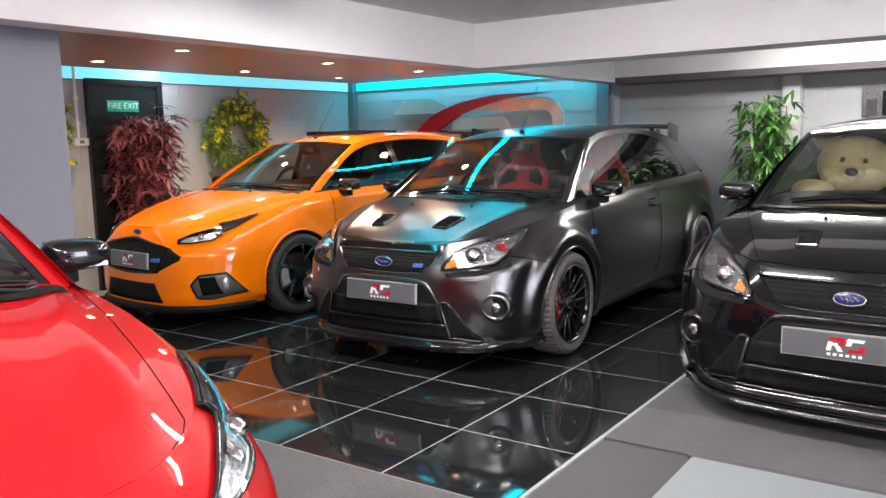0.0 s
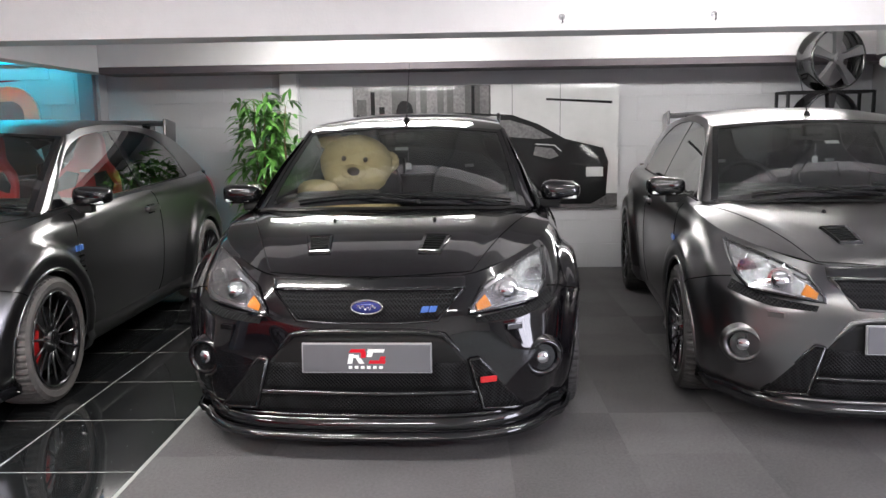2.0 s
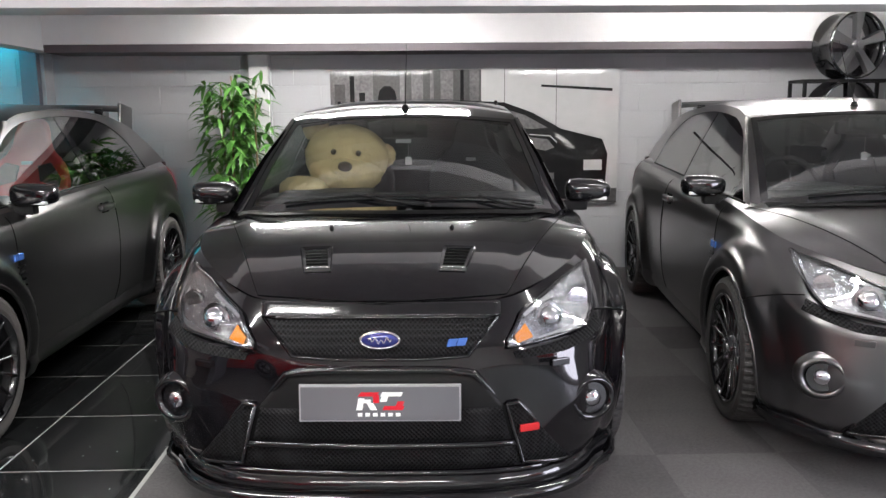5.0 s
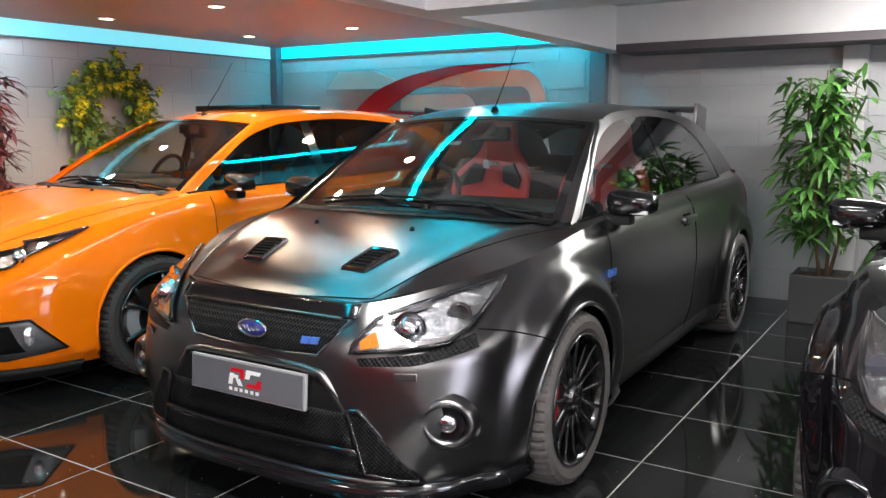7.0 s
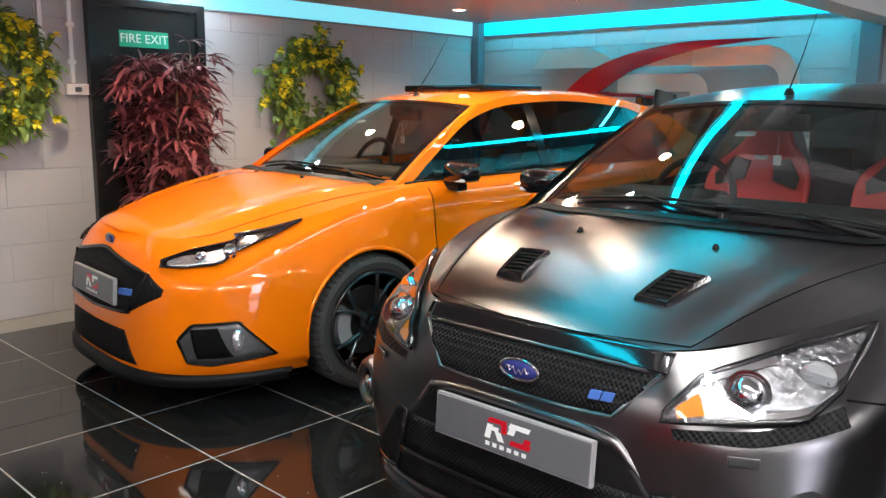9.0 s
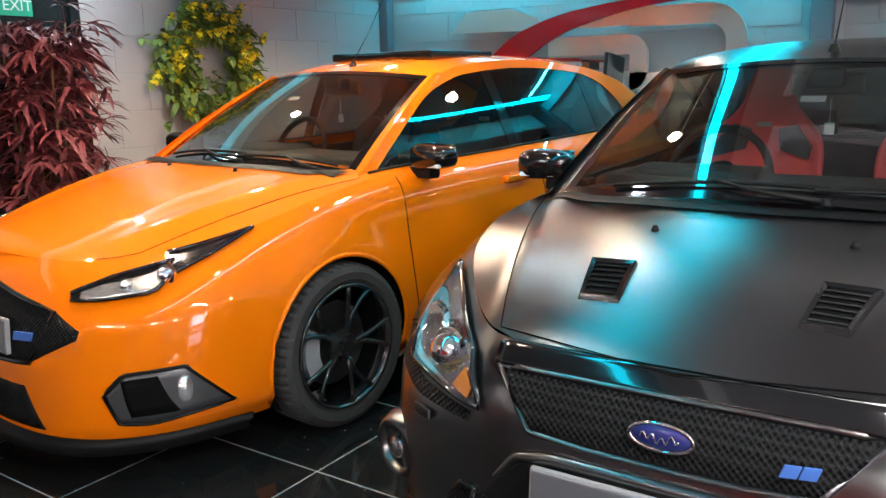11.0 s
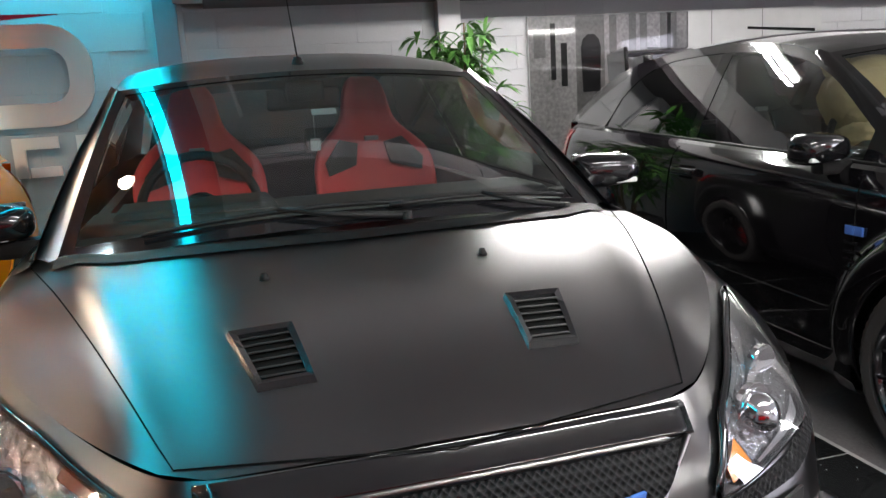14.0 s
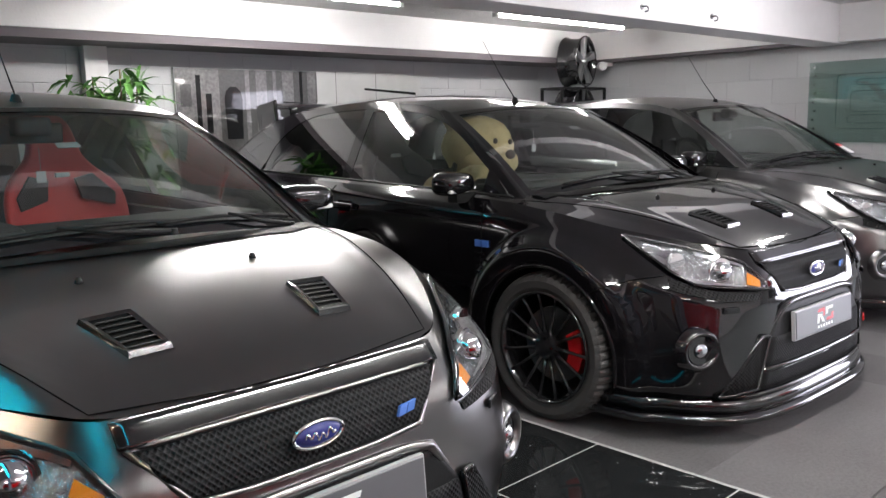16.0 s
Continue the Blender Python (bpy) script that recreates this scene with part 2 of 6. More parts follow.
M["rim"] = mat("gloss_black_alloy", (0.008, 0.008, 0.009), 0.18, coat=0.8)
M["disc"] = mat("brake_steel", (0.25, 0.25, 0.26), 0.35, metal=1.0, noise_amt=0.1)
M["caliper_red"] = mat("red_caliper", (0.55, 0.012, 0.015), 0.3, coat=0.4)
M["caliper_grey"] = mat("grey_caliper", (0.28, 0.29, 0.31), 0.35)
M["black_gloss"] = mat("gloss_black_plastic", (0.006, 0.006, 0.007), 0.1, coat=0.5)
M["black_plastic"] = mat("textured_black_plastic", (0.006, 0.006, 0.0065), 0.5, spec=0.2, bump=0.1, bump_scale=300)
M["dark"] = mat("shadow_black", (0.003, 0.003, 0.003), 0.9, spec=0.1)
M["trim_int"] = mat("cabin_plastic", (0.011, 0.0118, 0.0115), 0.6, noise_amt=0.1, bump=0.1, bump_scale=300)
M["seat_red"] = mat("red_leather", (0.72, 0.04, 0.04), 0.5, noise_amt=0.08, bump=0.1, bump_scale=150)
M["seat_dark"] = mat("charcoal_cloth", (0.024, 0.024, 0.026), 0.85, noise_amt=0.12, bump=0.2, bump_scale=300)
M["chrome"] = mat("chrome", (0.75, 0.75, 0.76), 0.08, metal=1.0)
M["lamp_metal"] = mat("lamp_reflector", (0.30, 0.30, 0.315), 0.12, metal=0.95, noise_amt=0.6, scale=60, bump=1.0, bump_scale=50)
M["lamp_bowl"] = mat("bright_lamp_bowl", (0.75, 0.75, 0.77), 0.2, metal=0.8, noise_amt=0.5, scale=50, bump=0.8, bump_scale=40)
M["lamp_dark"] = mat("smoked_lamp", (0.03, 0.03, 0.033), 0.12, metal=0.6, noise_amt=0.3, scale=30)
M["bulb_glass"] = mat("projector_glass", (0.6, 0.6, 0.63), 0.12, metal=1.0)
M["amber"] = mat("amber_lens", (0.6, 0.2, 0.02), 0.15, coat=0.6)
M["plate"] = mat("grey_display_plate", (0.105, 0.105, 0.115), 0.35, coat=0.4, noise_amt=0.05)
M["plate_frame"] = mat("plate_frame", (0.3, 0.3, 0.31), 0.35)
M["badge_blue"] = mat("badge_blue", (0.02, 0.025, 0.14), 0.2, coat=0.6)
M["badge_sky"] = mat("badge_sky", (0.06, 0.15, 0.46), 0.25, coat=0.4)
M["grille"] = mesh_grille_mat("woven_grille")
M["glass"] = glass_mat("clear_glass", (0.74, 0.79, 0.76), 0.0)
M["glass_side"] = glass_mat("side_glass", (0.50, 0.54, 0.52), 0.0)
M["glass_tint"] = glass_mat("tinted_glass", (0.16, 0.17, 0.17), 0.0)
M["lens"] = glass_mat("lamp_lens", (0.95, 0.96, 0.97), 0.0)
M["teddy"] = mat("cream_plush", (0.52, 0.40, 0.215), 0.95, noise_amt=0.2, scale=25, bump=0.6, bump_scale=55)
M["teddy_dark"] = mat("brown_plush_nose", (0.035, 0.018, 0.012), 0.5)
M["paint_satin"] = satin_mat("satin_black_wrap", (0.006, 0.006, 0.0065), 0.155, 0.62, 0.315)
M["paint_black"] = mat("gloss_black_paint", (0.004, 0.0035, 0.0045), 0.1, spec=0.15, coat=1.0)
M["paint_orange"] = mat("orange_paint", (0.83, 0.178, 0.001), 0.45, spec=0.05, coat=1.0, noise_amt=0.02, scale=400)
M["paint_red"] = mat("red_paint", (0.44, 0.003, 0.006), 0.5, spec=0.1, coat=1.0, noise_amt=0.02, scale=400)
M["arch_grey"] = mat("graphite_shell", (0.10, 0.10, 0.105), 0.35, metal=0.6)
M["clear_panel"] = glass_mat("acrylic_panel", (0.80, 0.87, 0.85), 0.0)


# ---- mesh kit ----
def link(name, verts, faces, material, parent=None, label="", smooth=True, m=None):
    me = bpy.data.meshes.new(name)
    me.from_pydata([tuple(v) for v in verts], [], faces)
    if smooth:
        me.polygons.foreach_set("use_smooth", [True] * len(me.polygons))
    for mm in (material if isinstance(material, (list, tuple)) else [material]):
        me.materials.append(mm)
    me.update()
    if name in ("windscreen", "side_window", "rear_window", "lamp_lens"):
        mid = Vector((0, 1.4 if name != "lamp_lens" else 0.2, 0.8))
        if sum(q.normal.dot(q.center - mid) * q.area for q in me.polygons) < 0:
            me.flip_normals()
    ob = new(name, me)
    if parent:
        ob.parent = parent
    if m is not None:
        ob.matrix_local = m
    if label:
        ob["label"] = label
    return ob


def part(name, bm, material, parent, label="", smooth=False, m=None):
    me = bpy.data.meshes.new(name)
    bm.to_mesh(me)
    bm.free()
    for mm in (material if isinstance(material, (list, tuple)) else [material]):
        me.materials.append(mm)
    if smooth:
        me.polygons.foreach_set("use_smooth", [True] * len(me.polygons))
    ob = new(name, me)
    ob.parent = parent
    if m is not None:
        ob.matrix_local = m
    if label:
        ob["label"] = label
    return ob


def thing(name, m, label, category, group="", kind=""):
    ob = new(name)
    ob.matrix_world = m
    ob.empty_display_size = 0.1
    return tagged(ob, label, category, group, kind)


def box(x0, x1, y0, y1, z0, z1, bevel=0.0, seg=2):
    bm = bmesh.new()
    bmesh.ops.create_cube(bm, size=1, matrix=Matrix.LocRotScale(((x0 + x1) / 2, (y0 + y1) / 2, (z0 + z1) / 2), None, (x1 - x0, y1 - y0, z1 - z0)))
    if bevel:
        bmesh.ops.bevel(bm, geom=bm.edges[:], offset=bevel, segments=seg, affect="EDGES", profile=0.7)
    return bm


def cyl(r0, r1, depth, m, n=24, caps=True):
    bm = bmesh.new()
    bmesh.ops.create_cone(bm, cap_ends=caps, segments=n, radius1=r0, radius2=r1, depth=depth, matrix=m)
    return bm


def ball(r, m, n=16):
    bm = bmesh.new()
    bmesh.ops.create_uvsphere(bm, u_segments=n * 2, v_segments=n, radius=r, matrix=m)
    return bm


def join(*bms):
    me = bpy.data.meshes.new("tmp")
    out = bmesh.new()
    for b in bms:
        b.to_mesh(me)
        out.from_mesh(me)
        b.free()
    bpy.data.meshes.remove(me)
    return out


def grid_faces(nu, nv, flip=False):
    f = []
    for i in range(nu - 1):
        for j in range(nv - 1):
            q = (i * nv + j, i * nv + j + 1, (i + 1) * nv + j + 1, (i + 1) * nv + j)
            f.append(q[::-1] if flip else q)
    return f


def tube(pts, r, n=8, closed=False):
    """A round bar along a line of points: vertices and faces. r: one radius, or one a point."""
    pts = [Vector(p) for p in pts]
    v, f, k = [], [], len(pts)
    for i, p in enumerate(pts):
        a = pts[(i - 1) % k] if closed or i else p
        b = pts[(i + 1) % k] if closed or i < k - 1 else p
        d = (b - a).normalized()
        e1 = d.cross(Vector((0.13, 0.27, 0.95)))
        if e1.length < 0.05:
            e1 = d.cross(Vector((1, 0, 0)))
        e1.normalize()
        e2 = d.cross(e1)
        rr = r[i] if isinstance(r, (list, tuple)) else r
        for j in range(n):
            t = 2 * math.pi * j / n
            v.append(p + rr * (math.cos(t) * e1 + math.sin(t) * e2))
    for i in range(k if closed else k - 1):
        for j in range(n):
            a, b = i * n + j, i * n + (j + 1) % n
            c, d2 = ((i + 1) % k) * n + (j + 1) % n, ((i + 1) % k) * n + j
            f.append((a, b, c, d2))
    if not closed:
        f += [tuple(range(n))[::-1], tuple((k - 1) * n + j for j in range(n))]
    return v, f


def merged(*vf):
    V, F = [], []
    for v, f in vf:
        o = len(V)
        V += list(v)
        F += [tuple(i + o for i in q) for q in f]
    return V, F


def smooth_curve(xs, ys):
    """A smooth line through the given stops."""
    xs, ys = list(xs), list(ys)
    n = len(xs)
    sl = [(ys[i + 1] - ys[i]) / (xs[i + 1] - xs[i]) for i in range(n - 1)]
    tg = [sl[0]] + [0 if sl[i - 1] * sl[i] <= 0 else 2 * sl[i - 1] * sl[i] / (sl[i - 1] + sl[i]) for i in range(1, n - 1)] + [sl[-1]]

    def f(x):
        if x <= xs[0]:
            return ys[0]
        if x >= xs[-1]:
            return ys[-1]
        i = max(k for k in range(n - 1) if xs[k] <= x)
        h = xs[i + 1] - xs[i]
        t = (x - xs[i]) / h
        return ((2 * t ** 3 - 3 * t * t + 1) * ys[i] + (t ** 3 - 2 * t * t + t) * h * tg[i] + (3 * t * t - 2 * t ** 3) * ys[i + 1] + (t ** 3 - t * t) * h * tg[i + 1])
    return f


# ---- structure ----
BACK, BACKL, LEFT, RIGHT, FRONT = 4.75, 4.58, -6.7, 4.15, -6.5
CEIL = 2.22


def structure(name, bm, material, label, category, smooth=False):
    ob = part(name, bm, material, None, label, smooth)
    return tagged(ob, label, category, kind="structure")


wall_back = structure("wall_back", box(-3.05, RIGHT + 0.2, BACK + 0.006, BACK + 0.2, 0, 2.4), M["mortar"], "grey painted blockwork wall behind the parked cars", "wall")
wall_corner = structure("wall_back_left", box(LEFT - 0.2, -3.05, BACKL + 0.006, BACK + 0.2, 0, 2.4), M["mortar"], "grey painted blockwork wall lit cyan behind the steel sign", "wall")
wall_left = structure("wall_left", box(LEFT - 0.2, LEFT - 0.006, FRONT, BACK + 0.2, 0, 2.4), M["mortar"], "grey painted blockwork wall with a black fire door", "wall")
wall_right = structure("wall_right", join(box(RIGHT + 0.006, RIGHT + 0.2, -1.25, BACK + 0.2, 0, 2.4), box(RIGHT + 0.006, RIGHT + 0.2, FRONT, -3.05, 0, 2.4),
                                              box(RIGHT + 0.006, RIGHT + 0.2, -3.05, -1.25, 1.95, 2.4), box(RIGHT + 0.006, RIGHT + 0.2, -3.05, -1.25, 0, 0.15)), M["mortar"], "grey painted blockwork side wall", "wall")
window_1 = structure("window_1", join(box(RIGHT + 0.05, RIGHT + 0.11, -3.05, -2.99, 0.15, 1.95, 0.004), box(RIGHT + 0.05, RIGHT + 0.11, -1.31, -1.25, 0.15, 1.95, 0.004),
                                      box(RIGHT + 0.05, RIGHT + 0.11, -2.99, -1.31, 0.15, 0.21, 0.004), box(RIGHT + 0.05, RIGHT + 0.11, -2.99, -1.31, 1.89, 1.95, 0.004),
                                      box(RIGHT + 0.055, RIGHT + 0.105, -2.18, -2.12, 0.21, 1.89, 0.004)), M["white"], "white framed shop window lit by daylight", "window")
for wy in (-2.585, -1.715):
    pane = part("pane", box(RIGHT + 0.075, RIGHT + 0.085, wy - 0.405, wy + 0.405, 0.21, 1.89), M["glass"], window_1)
    pane.visible_shadow = False
structure("backdrop", box(RIGHT + 1.5, RIGHT + 1.55, -5.0, 0.7, -0.2, 3.2), M["day"], "pale overcast daylight outside the window", "backdrop")
wall_front = structure("wall_front", box(LEFT - 0.2, RIGHT + 0.2, FRONT - 0.2, FRONT, 0, 2.4), M["white"], "plain white painted wall closing the showroom", "wall")
structure("pilaster", box(-3.22, -3.08, BACKL - 0.06, BACK, 0, 2.2, 0.006), M["column"], "narrow blue-grey pilaster on the block wall", "pilaster")
structure("wall_post", box(-1.36, -1.2, BACK - 0.05, BACK, 0, 1.92, 0.004), M["block"], "slim grey boxed post against the block wall", "post")
structure("corner_post", box(LEFT, LEFT + 0.09, BACKL - 0.09, BACKL, 0, 2.4, 0.004), M["column"], "blue-grey boxed pipe in the room corner", "post")
structure("column", box(-3.62, -3.2, -1.98, -1.5, 0, CEIL, 0.01), M["column"], "blue-grey painted square column beside the red car", "column")
structure("ceiling", box(LEFT - 0.2, RIGHT + 0.2, FRONT - 0.2, BACK + 0.2, CEIL, CEIL + 0.15), M["ceil"], "rough grey-white plastered ceiling", "ceiling")
structure("ceiling_panel", box(-6.25, -3.39, -1.6, 4.12, 2.065, 2.12), M["panelceil"], "dropped mauve ceiling panel with recessed downlights", "ceiling")
structure("bulkhead", box(-3.1, -2.92, FRONT, BACKL, 1.895, CEIL, 0.004), M["white"], "white bulkhead bounding the tiled bay", "bulkhead")
structure("bulkhead_side", box(LEFT, -3.1, -1.8, -1.6, 1.93, CEIL, 0.004), M["white"], "white bulkhead across the front of the tiled bay", "bulkhead")
structure("beam_front", box(-2.92, RIGHT, 1.66, 1.96, 1.89, CEIL, 0.006), M["white"], "white painted beam across the ceiling", "beam")
structure("beam_back", box(-2.92, RIGHT, 4.3, BACK, 1.94, CEIL, 0.006), M["white"], "white boxed beam along the block wall", "beam")
# Shade in the gap under the back beam, built as a dark slab.
structure("beam_trim", box(-2.92, RIGHT, 4.31, BACK, 1.88, 1.94), M["dark_mauve"], "dark slab filling the shaded gap below the white beam", "trim")
structure("beam_right", box(RIGHT - 0.2, RIGHT, 1.96, 4.3, 1.93, CEIL, 0.006), M["white"], "white boxed beam along the side wall", "beam")
structure("beam_right_trim", box(RIGHT - 0.19, RIGHT, 1.96, 4.31, 1.9, 1.93), M["dark_mauve"], "dark trim below the side beam", "trim")
structure("beam_side_front", box(RIGHT - 0.2, RIGHT, FRONT, 1.66, 1.9, CEIL, 0.006), M["white"], "white boxed beam along the side wall", "beam")

# The two wall bands glow in place of wall lit from the hidden cove.
for bmx, bmc, mt, lb in ((box(LEFT + 0.09, -3.22, BACKL - 0.012, BACKL, 2.005, 2.2), box(LEFT + 0.09, -3.22, BACKL - 0.02, BACKL, 1.993, 2.005), M["cove_cyan"], "wall-top band made to glow as if lit cyan from the cove"),
                         (box(LEFT, LEFT + 0.012, -1.6, BACKL - 0.09, 2.0, 2.2), box(LEFT, LEFT + 0.02, -1.6, BACKL - 0.09, 1.988, 2.0), M["cove_pale"], "wall-top band made to glow as if lit pale cyan from the cove"),
                         (box(-3.375, -3.315, -1.55, BACKL - 0.02, 2.09, 2.102), box(-3.385, -3.105, -1.55, BACKL - 0.02, 2.102, 2.115), M["led_gap"], "cyan glowing light strip in the ceiling gap")):
    t = thing("cove_glow", Matrix.Identity(4), lb, "light strip", "cove light strips")
    part("diffuser", bmx, mt, t, "glowing band")
    part("channel", bmc, M["column"], t)

ground = structure("floor", box(LEFT - 0.2, RIGHT + 0.2, FRONT - 0.2, BACK + 0.2, -0.2, -0.012), M["carpet_base"], "showroom floor of dark tiles, carpet and paint", "floor")
structure("floor_grout", box(LEFT, -0.985, -1.2, BACK, -0.012, -0.0007), M["grout"], "pale grout bed of the dark floor tiles", "floor")
structure("floor_paint", box(-0.57, RIGHT, FRONT, -0.36, -0.012, 0.004, 0.002), M["pale_floor"], "pale blue-grey painted floor strip", "floor")
structure("floor_edge", box(-0.59, RIGHT, -0.375, -0.345, -0.012, 0.006, 0.002), M["dark_mauve"], "thin dark edging between carpet and painted floor", "trim")


# ---- cars ----
# Each car stands on its front axle's middle, nose towards -y; +x is its own left-hand side.
class Shell:
    """The lower body of a hatchback as one smooth surface P(a, z): a runs 0 at the nose, 1 to 2 along the flank, 3 at the tail."""

    def __init__(self, newer):
        self.newer = newer
        self.yc, self.yr, self.n = 0.10, 2.75, (3.3 if newer else 3.7)
        self.W = 0.885 if newer else 0.868
        self.F, self.R = (-0.97 if newer else -0.775), 3.46
        self.zs_y = smooth_curve((-0.9, -0.6, -0.3, 0.05, 0.4, 1.2, 2.4, 3.2, 3.5),
                                 (0.735, 0.765, 0.825, 0.90, 0.945, 0.965, 0.995, 1.01, 1.0) if newer else (0.67, 0.762, 0.832, 0.90, 0.932, 0.955, 0.985, 1.0, 0.99))
        self.fx = smooth_curve((0, 0.12, 0.3, 0.55, 0.8, 0.93, 1.0), (0.90, 0.965, 0.99, 1.0, 0.975, 0.935, 0.88) if newer else (0.90, 0.965, 0.99, 1.0, 0.988, 0.966, 0.915))
        self.fy = smooth_curve((0, 0.15, 0.4, 0.62, 0.8, 0.92, 1.0),
                               (0.0, -0.005, 0.0, 0.018, 0.05, 0.085, 0.13) if newer else (0.01, 0.0, 0.0, 0.012, 0.036, 0.078, 0.115))
        self.set = 0.115
        self.fr = smooth_curve((0, 0.2, 0.5, 0.8, 1.0), (0.06, 0.0, 0.02, 0.06, 0.12))

    def raw(self, a, W, F, R, t=1.0):
        """Plan of the body: a rounded square at the nose and the tail, swept by an even angle, joined by a flank with a slight belly."""
        if 1 < a <= 2:
            return W * (1 + 0.012 * math.sin((a - 1) * math.pi)), self.yc + (self.yr - self.yc) * (a - 1)
        k = min(max((t - 0.66) / 0.34, 0), 1)
        k = k * k * (3 - 2 * k)
        n = self.n - 0.5 * k
        th = (a if a <= 1 else 3 - a) * math.pi / 2
        sn, cs = math.sin(th), max(math.cos(th), 0)
        r = (sn ** n + cs ** n) ** (-1 / n)
        if a <= 1:
            # the lamp corner leans back, the straight bonnet edge between the lamps does not
            x, y = W * r * sn, self.yc - (self.yc - F) * r * cs
            q = min(max((x - 0.40) / 0.34, 0), 1)
            return x, y + (0.06 if self.newer else 0.15) * k * q * q * (3 - 2 * q) * min(max((0.1 - y) / 0.3, 0), 1)
        return W * r * sn, self.yr + (R - self.yr) * r * cs

    def top(self, a):
        return self.zs_y(self.raw(a, self.W * (0.88 if self.newer else 0.915), self.F + self.set, self.R - 0.12)[1])

    def bottom(self, a):
        return 0.15 if a < 1 else (0.15 + 0.03 * min((a - 1) * 6, 1))

    def P(self, a, z, off=0.0):
        zb, zt = self.bottom(a), self.top(a)
        t = (z - zb) / (zt - zb)
        x, y = self.raw(a, self.W * self.fx(t), self.F + self.fy(t), self.R - self.fr(t), t)
        if not self.newer and a < 1:
            k = min(max((t - 0.5) / 0.5, 0), 1)
            y -= 0.022 * k * math.exp(-((x - 0.42) / 0.13) ** 2)
            # swelling round the fog lamp
            y -= 0.02 * math.exp(-((x - 0.72) / 0.10) ** 2 - ((z - 0.40) / 0.10) ** 2)
        for wy in (0.0, 2.64):
            r = math.hypot(y - wy, (z - 0.325) * (1.0 if z > 0.325 else 0.6))
            if x > 0.55 and r < 0.6:
                if self.newer:
                    x += (0.02 if wy == 0 else 0.018) * math.exp(-((r - 0.365) / 0.07) ** 2) * (1 if z > 0.2 else 0.5)
                else:
                    # box flare: a broad lip, then a quick fall to the body side
                    q = min(max((0.505 - r) / 0.075, 0), 1)
                    g = q * q * (3 - 2 * q) * (1 - 0.25 * min(max((0.43 - r) / 0.08, 0), 1) ** 2)
                    x += (0.056 if wy == 0 else 0.05) * g * (1 if y > -0.30 else max(0.25, 1 - (-0.30 - y) * 3.2))
        v = Vector((x, y, z))
        if off:
            p1, p2 = self.P(min(a + 0.01, 2.99), z), self.P(a, z + 0.01)
            p0 = self.P(max(a - 0.01, 0.0), z)
            nn = (p1 - p0).cross(p2 - v).normalized()
            v = v + nn * off
        return v

    def a_front(self, x, z):
        lo, hi = 0.0, 1.0
        for _ in range(24):
            mid = (lo + hi) / 2
            if self.P(mid, z).x < x:
                lo = mid
            else:
                hi = mid
        return (lo + hi) / 2

    def a_side(self, y, z):
        """The place along the nose at which the surface reaches back to y."""
        lo, hi = 0.0, 1.2
        for _ in range(24):
            mid = (lo + hi) / 2
            if self.P(mid, z).y < y:
                lo = mid
            else:
                hi = mid
        return (lo + hi) / 2

    def front(self, x, z, off=0.0):
        v = self.P(self.a_front(abs(x), z), z, off)
        return Vector((v.x if x >= 0 else -v.x, v.y, v.z))

    def side(self, y, z, sgn=1, off=0.0):
        a = 1 + (y - self.yc) / (self.yr - self.yc)
        if a < 1:
            lo, hi = 0.0, 1.0
            for _ in range(24):
                mid = (lo + hi) / 2
                if self.P(mid, z).y < y:
                    lo = mid
                else:
                    hi = mid
            a = lo
        elif a > 2:
            lo, hi = 2.0, 3.0
            for _ in range(24):
                mid = (lo + hi) / 2
                if self.P(mid, z).y < y:
                    lo = mid
                else:
                    hi = mid
            a = lo
        v = self.P(a, z, off)
        return Vector((v.x * sgn, v.y, v.z))

    def deck(self, x, y):
        """Height of the bonnet."""
        zc = self.zc(y)
        e = self.deck_edge(y)
        t = min(abs(x) / max(e[0], 0.01), 1)
        rib = (0.014 if self.newer else 0.013) * math.exp(-((abs(x) - (0.43 + 0.22 * (y + 0.8))) / 0.05) ** 2) * min(max((y + 0.75) * 4, 0), 1)
        return zc + (e[1] - zc) * t ** 3.2 + rib

    def zc(self, y):
        c = smooth_curve((-0.86, -0.75, -0.62, -0.42, -0.2, 0.05, 0.4) if self.newer else (-0.665, -0.63, -0.53, -0.37, -0.18, 0.05, 0.4),
                         (0.74, 0.785, 0.825, 0.875, 0.925, 0.965, 0.985) if self.newer else (0.744, 0.767, 0.813, 0.868, 0.914, 0.95, 0.972))
        return c(y)

    def deck_edge(self, y):
        lo, hi = 0.0, 1.6
        for _ in range(22):
            mid = (lo + hi) / 2
            if self.P(mid, self.top(mid)).y < y:
                lo = mid
            else:
                hi = mid
        p = self.P(lo, self.top(lo))
        return p.x, p.z


def patch(fn, low, high, cols=16, rows=6):
    """A sheet on a surface fn(u, v) between a lower and an upper broken line of (u, v)."""
    def at(line, t):
        t = t * (len(line) - 1)
        i = min(int(t), len(line) - 2)
        k = t - i
        return [line[i][q] + (line[i + 1][q] - line[i][q]) * k for q in (0, 1)]
    v = []
    for i in range(cols):
        a, b = at(low, i / (cols - 1)), at(high, i / (cols - 1))
        for j in range(rows):
            k = j / (rows - 1)
            v.append(fn(a[0] + (b[0] - a[0]) * k, a[1] + (b[1] - a[1]) * k))
    return v, grid_faces(cols, rows)


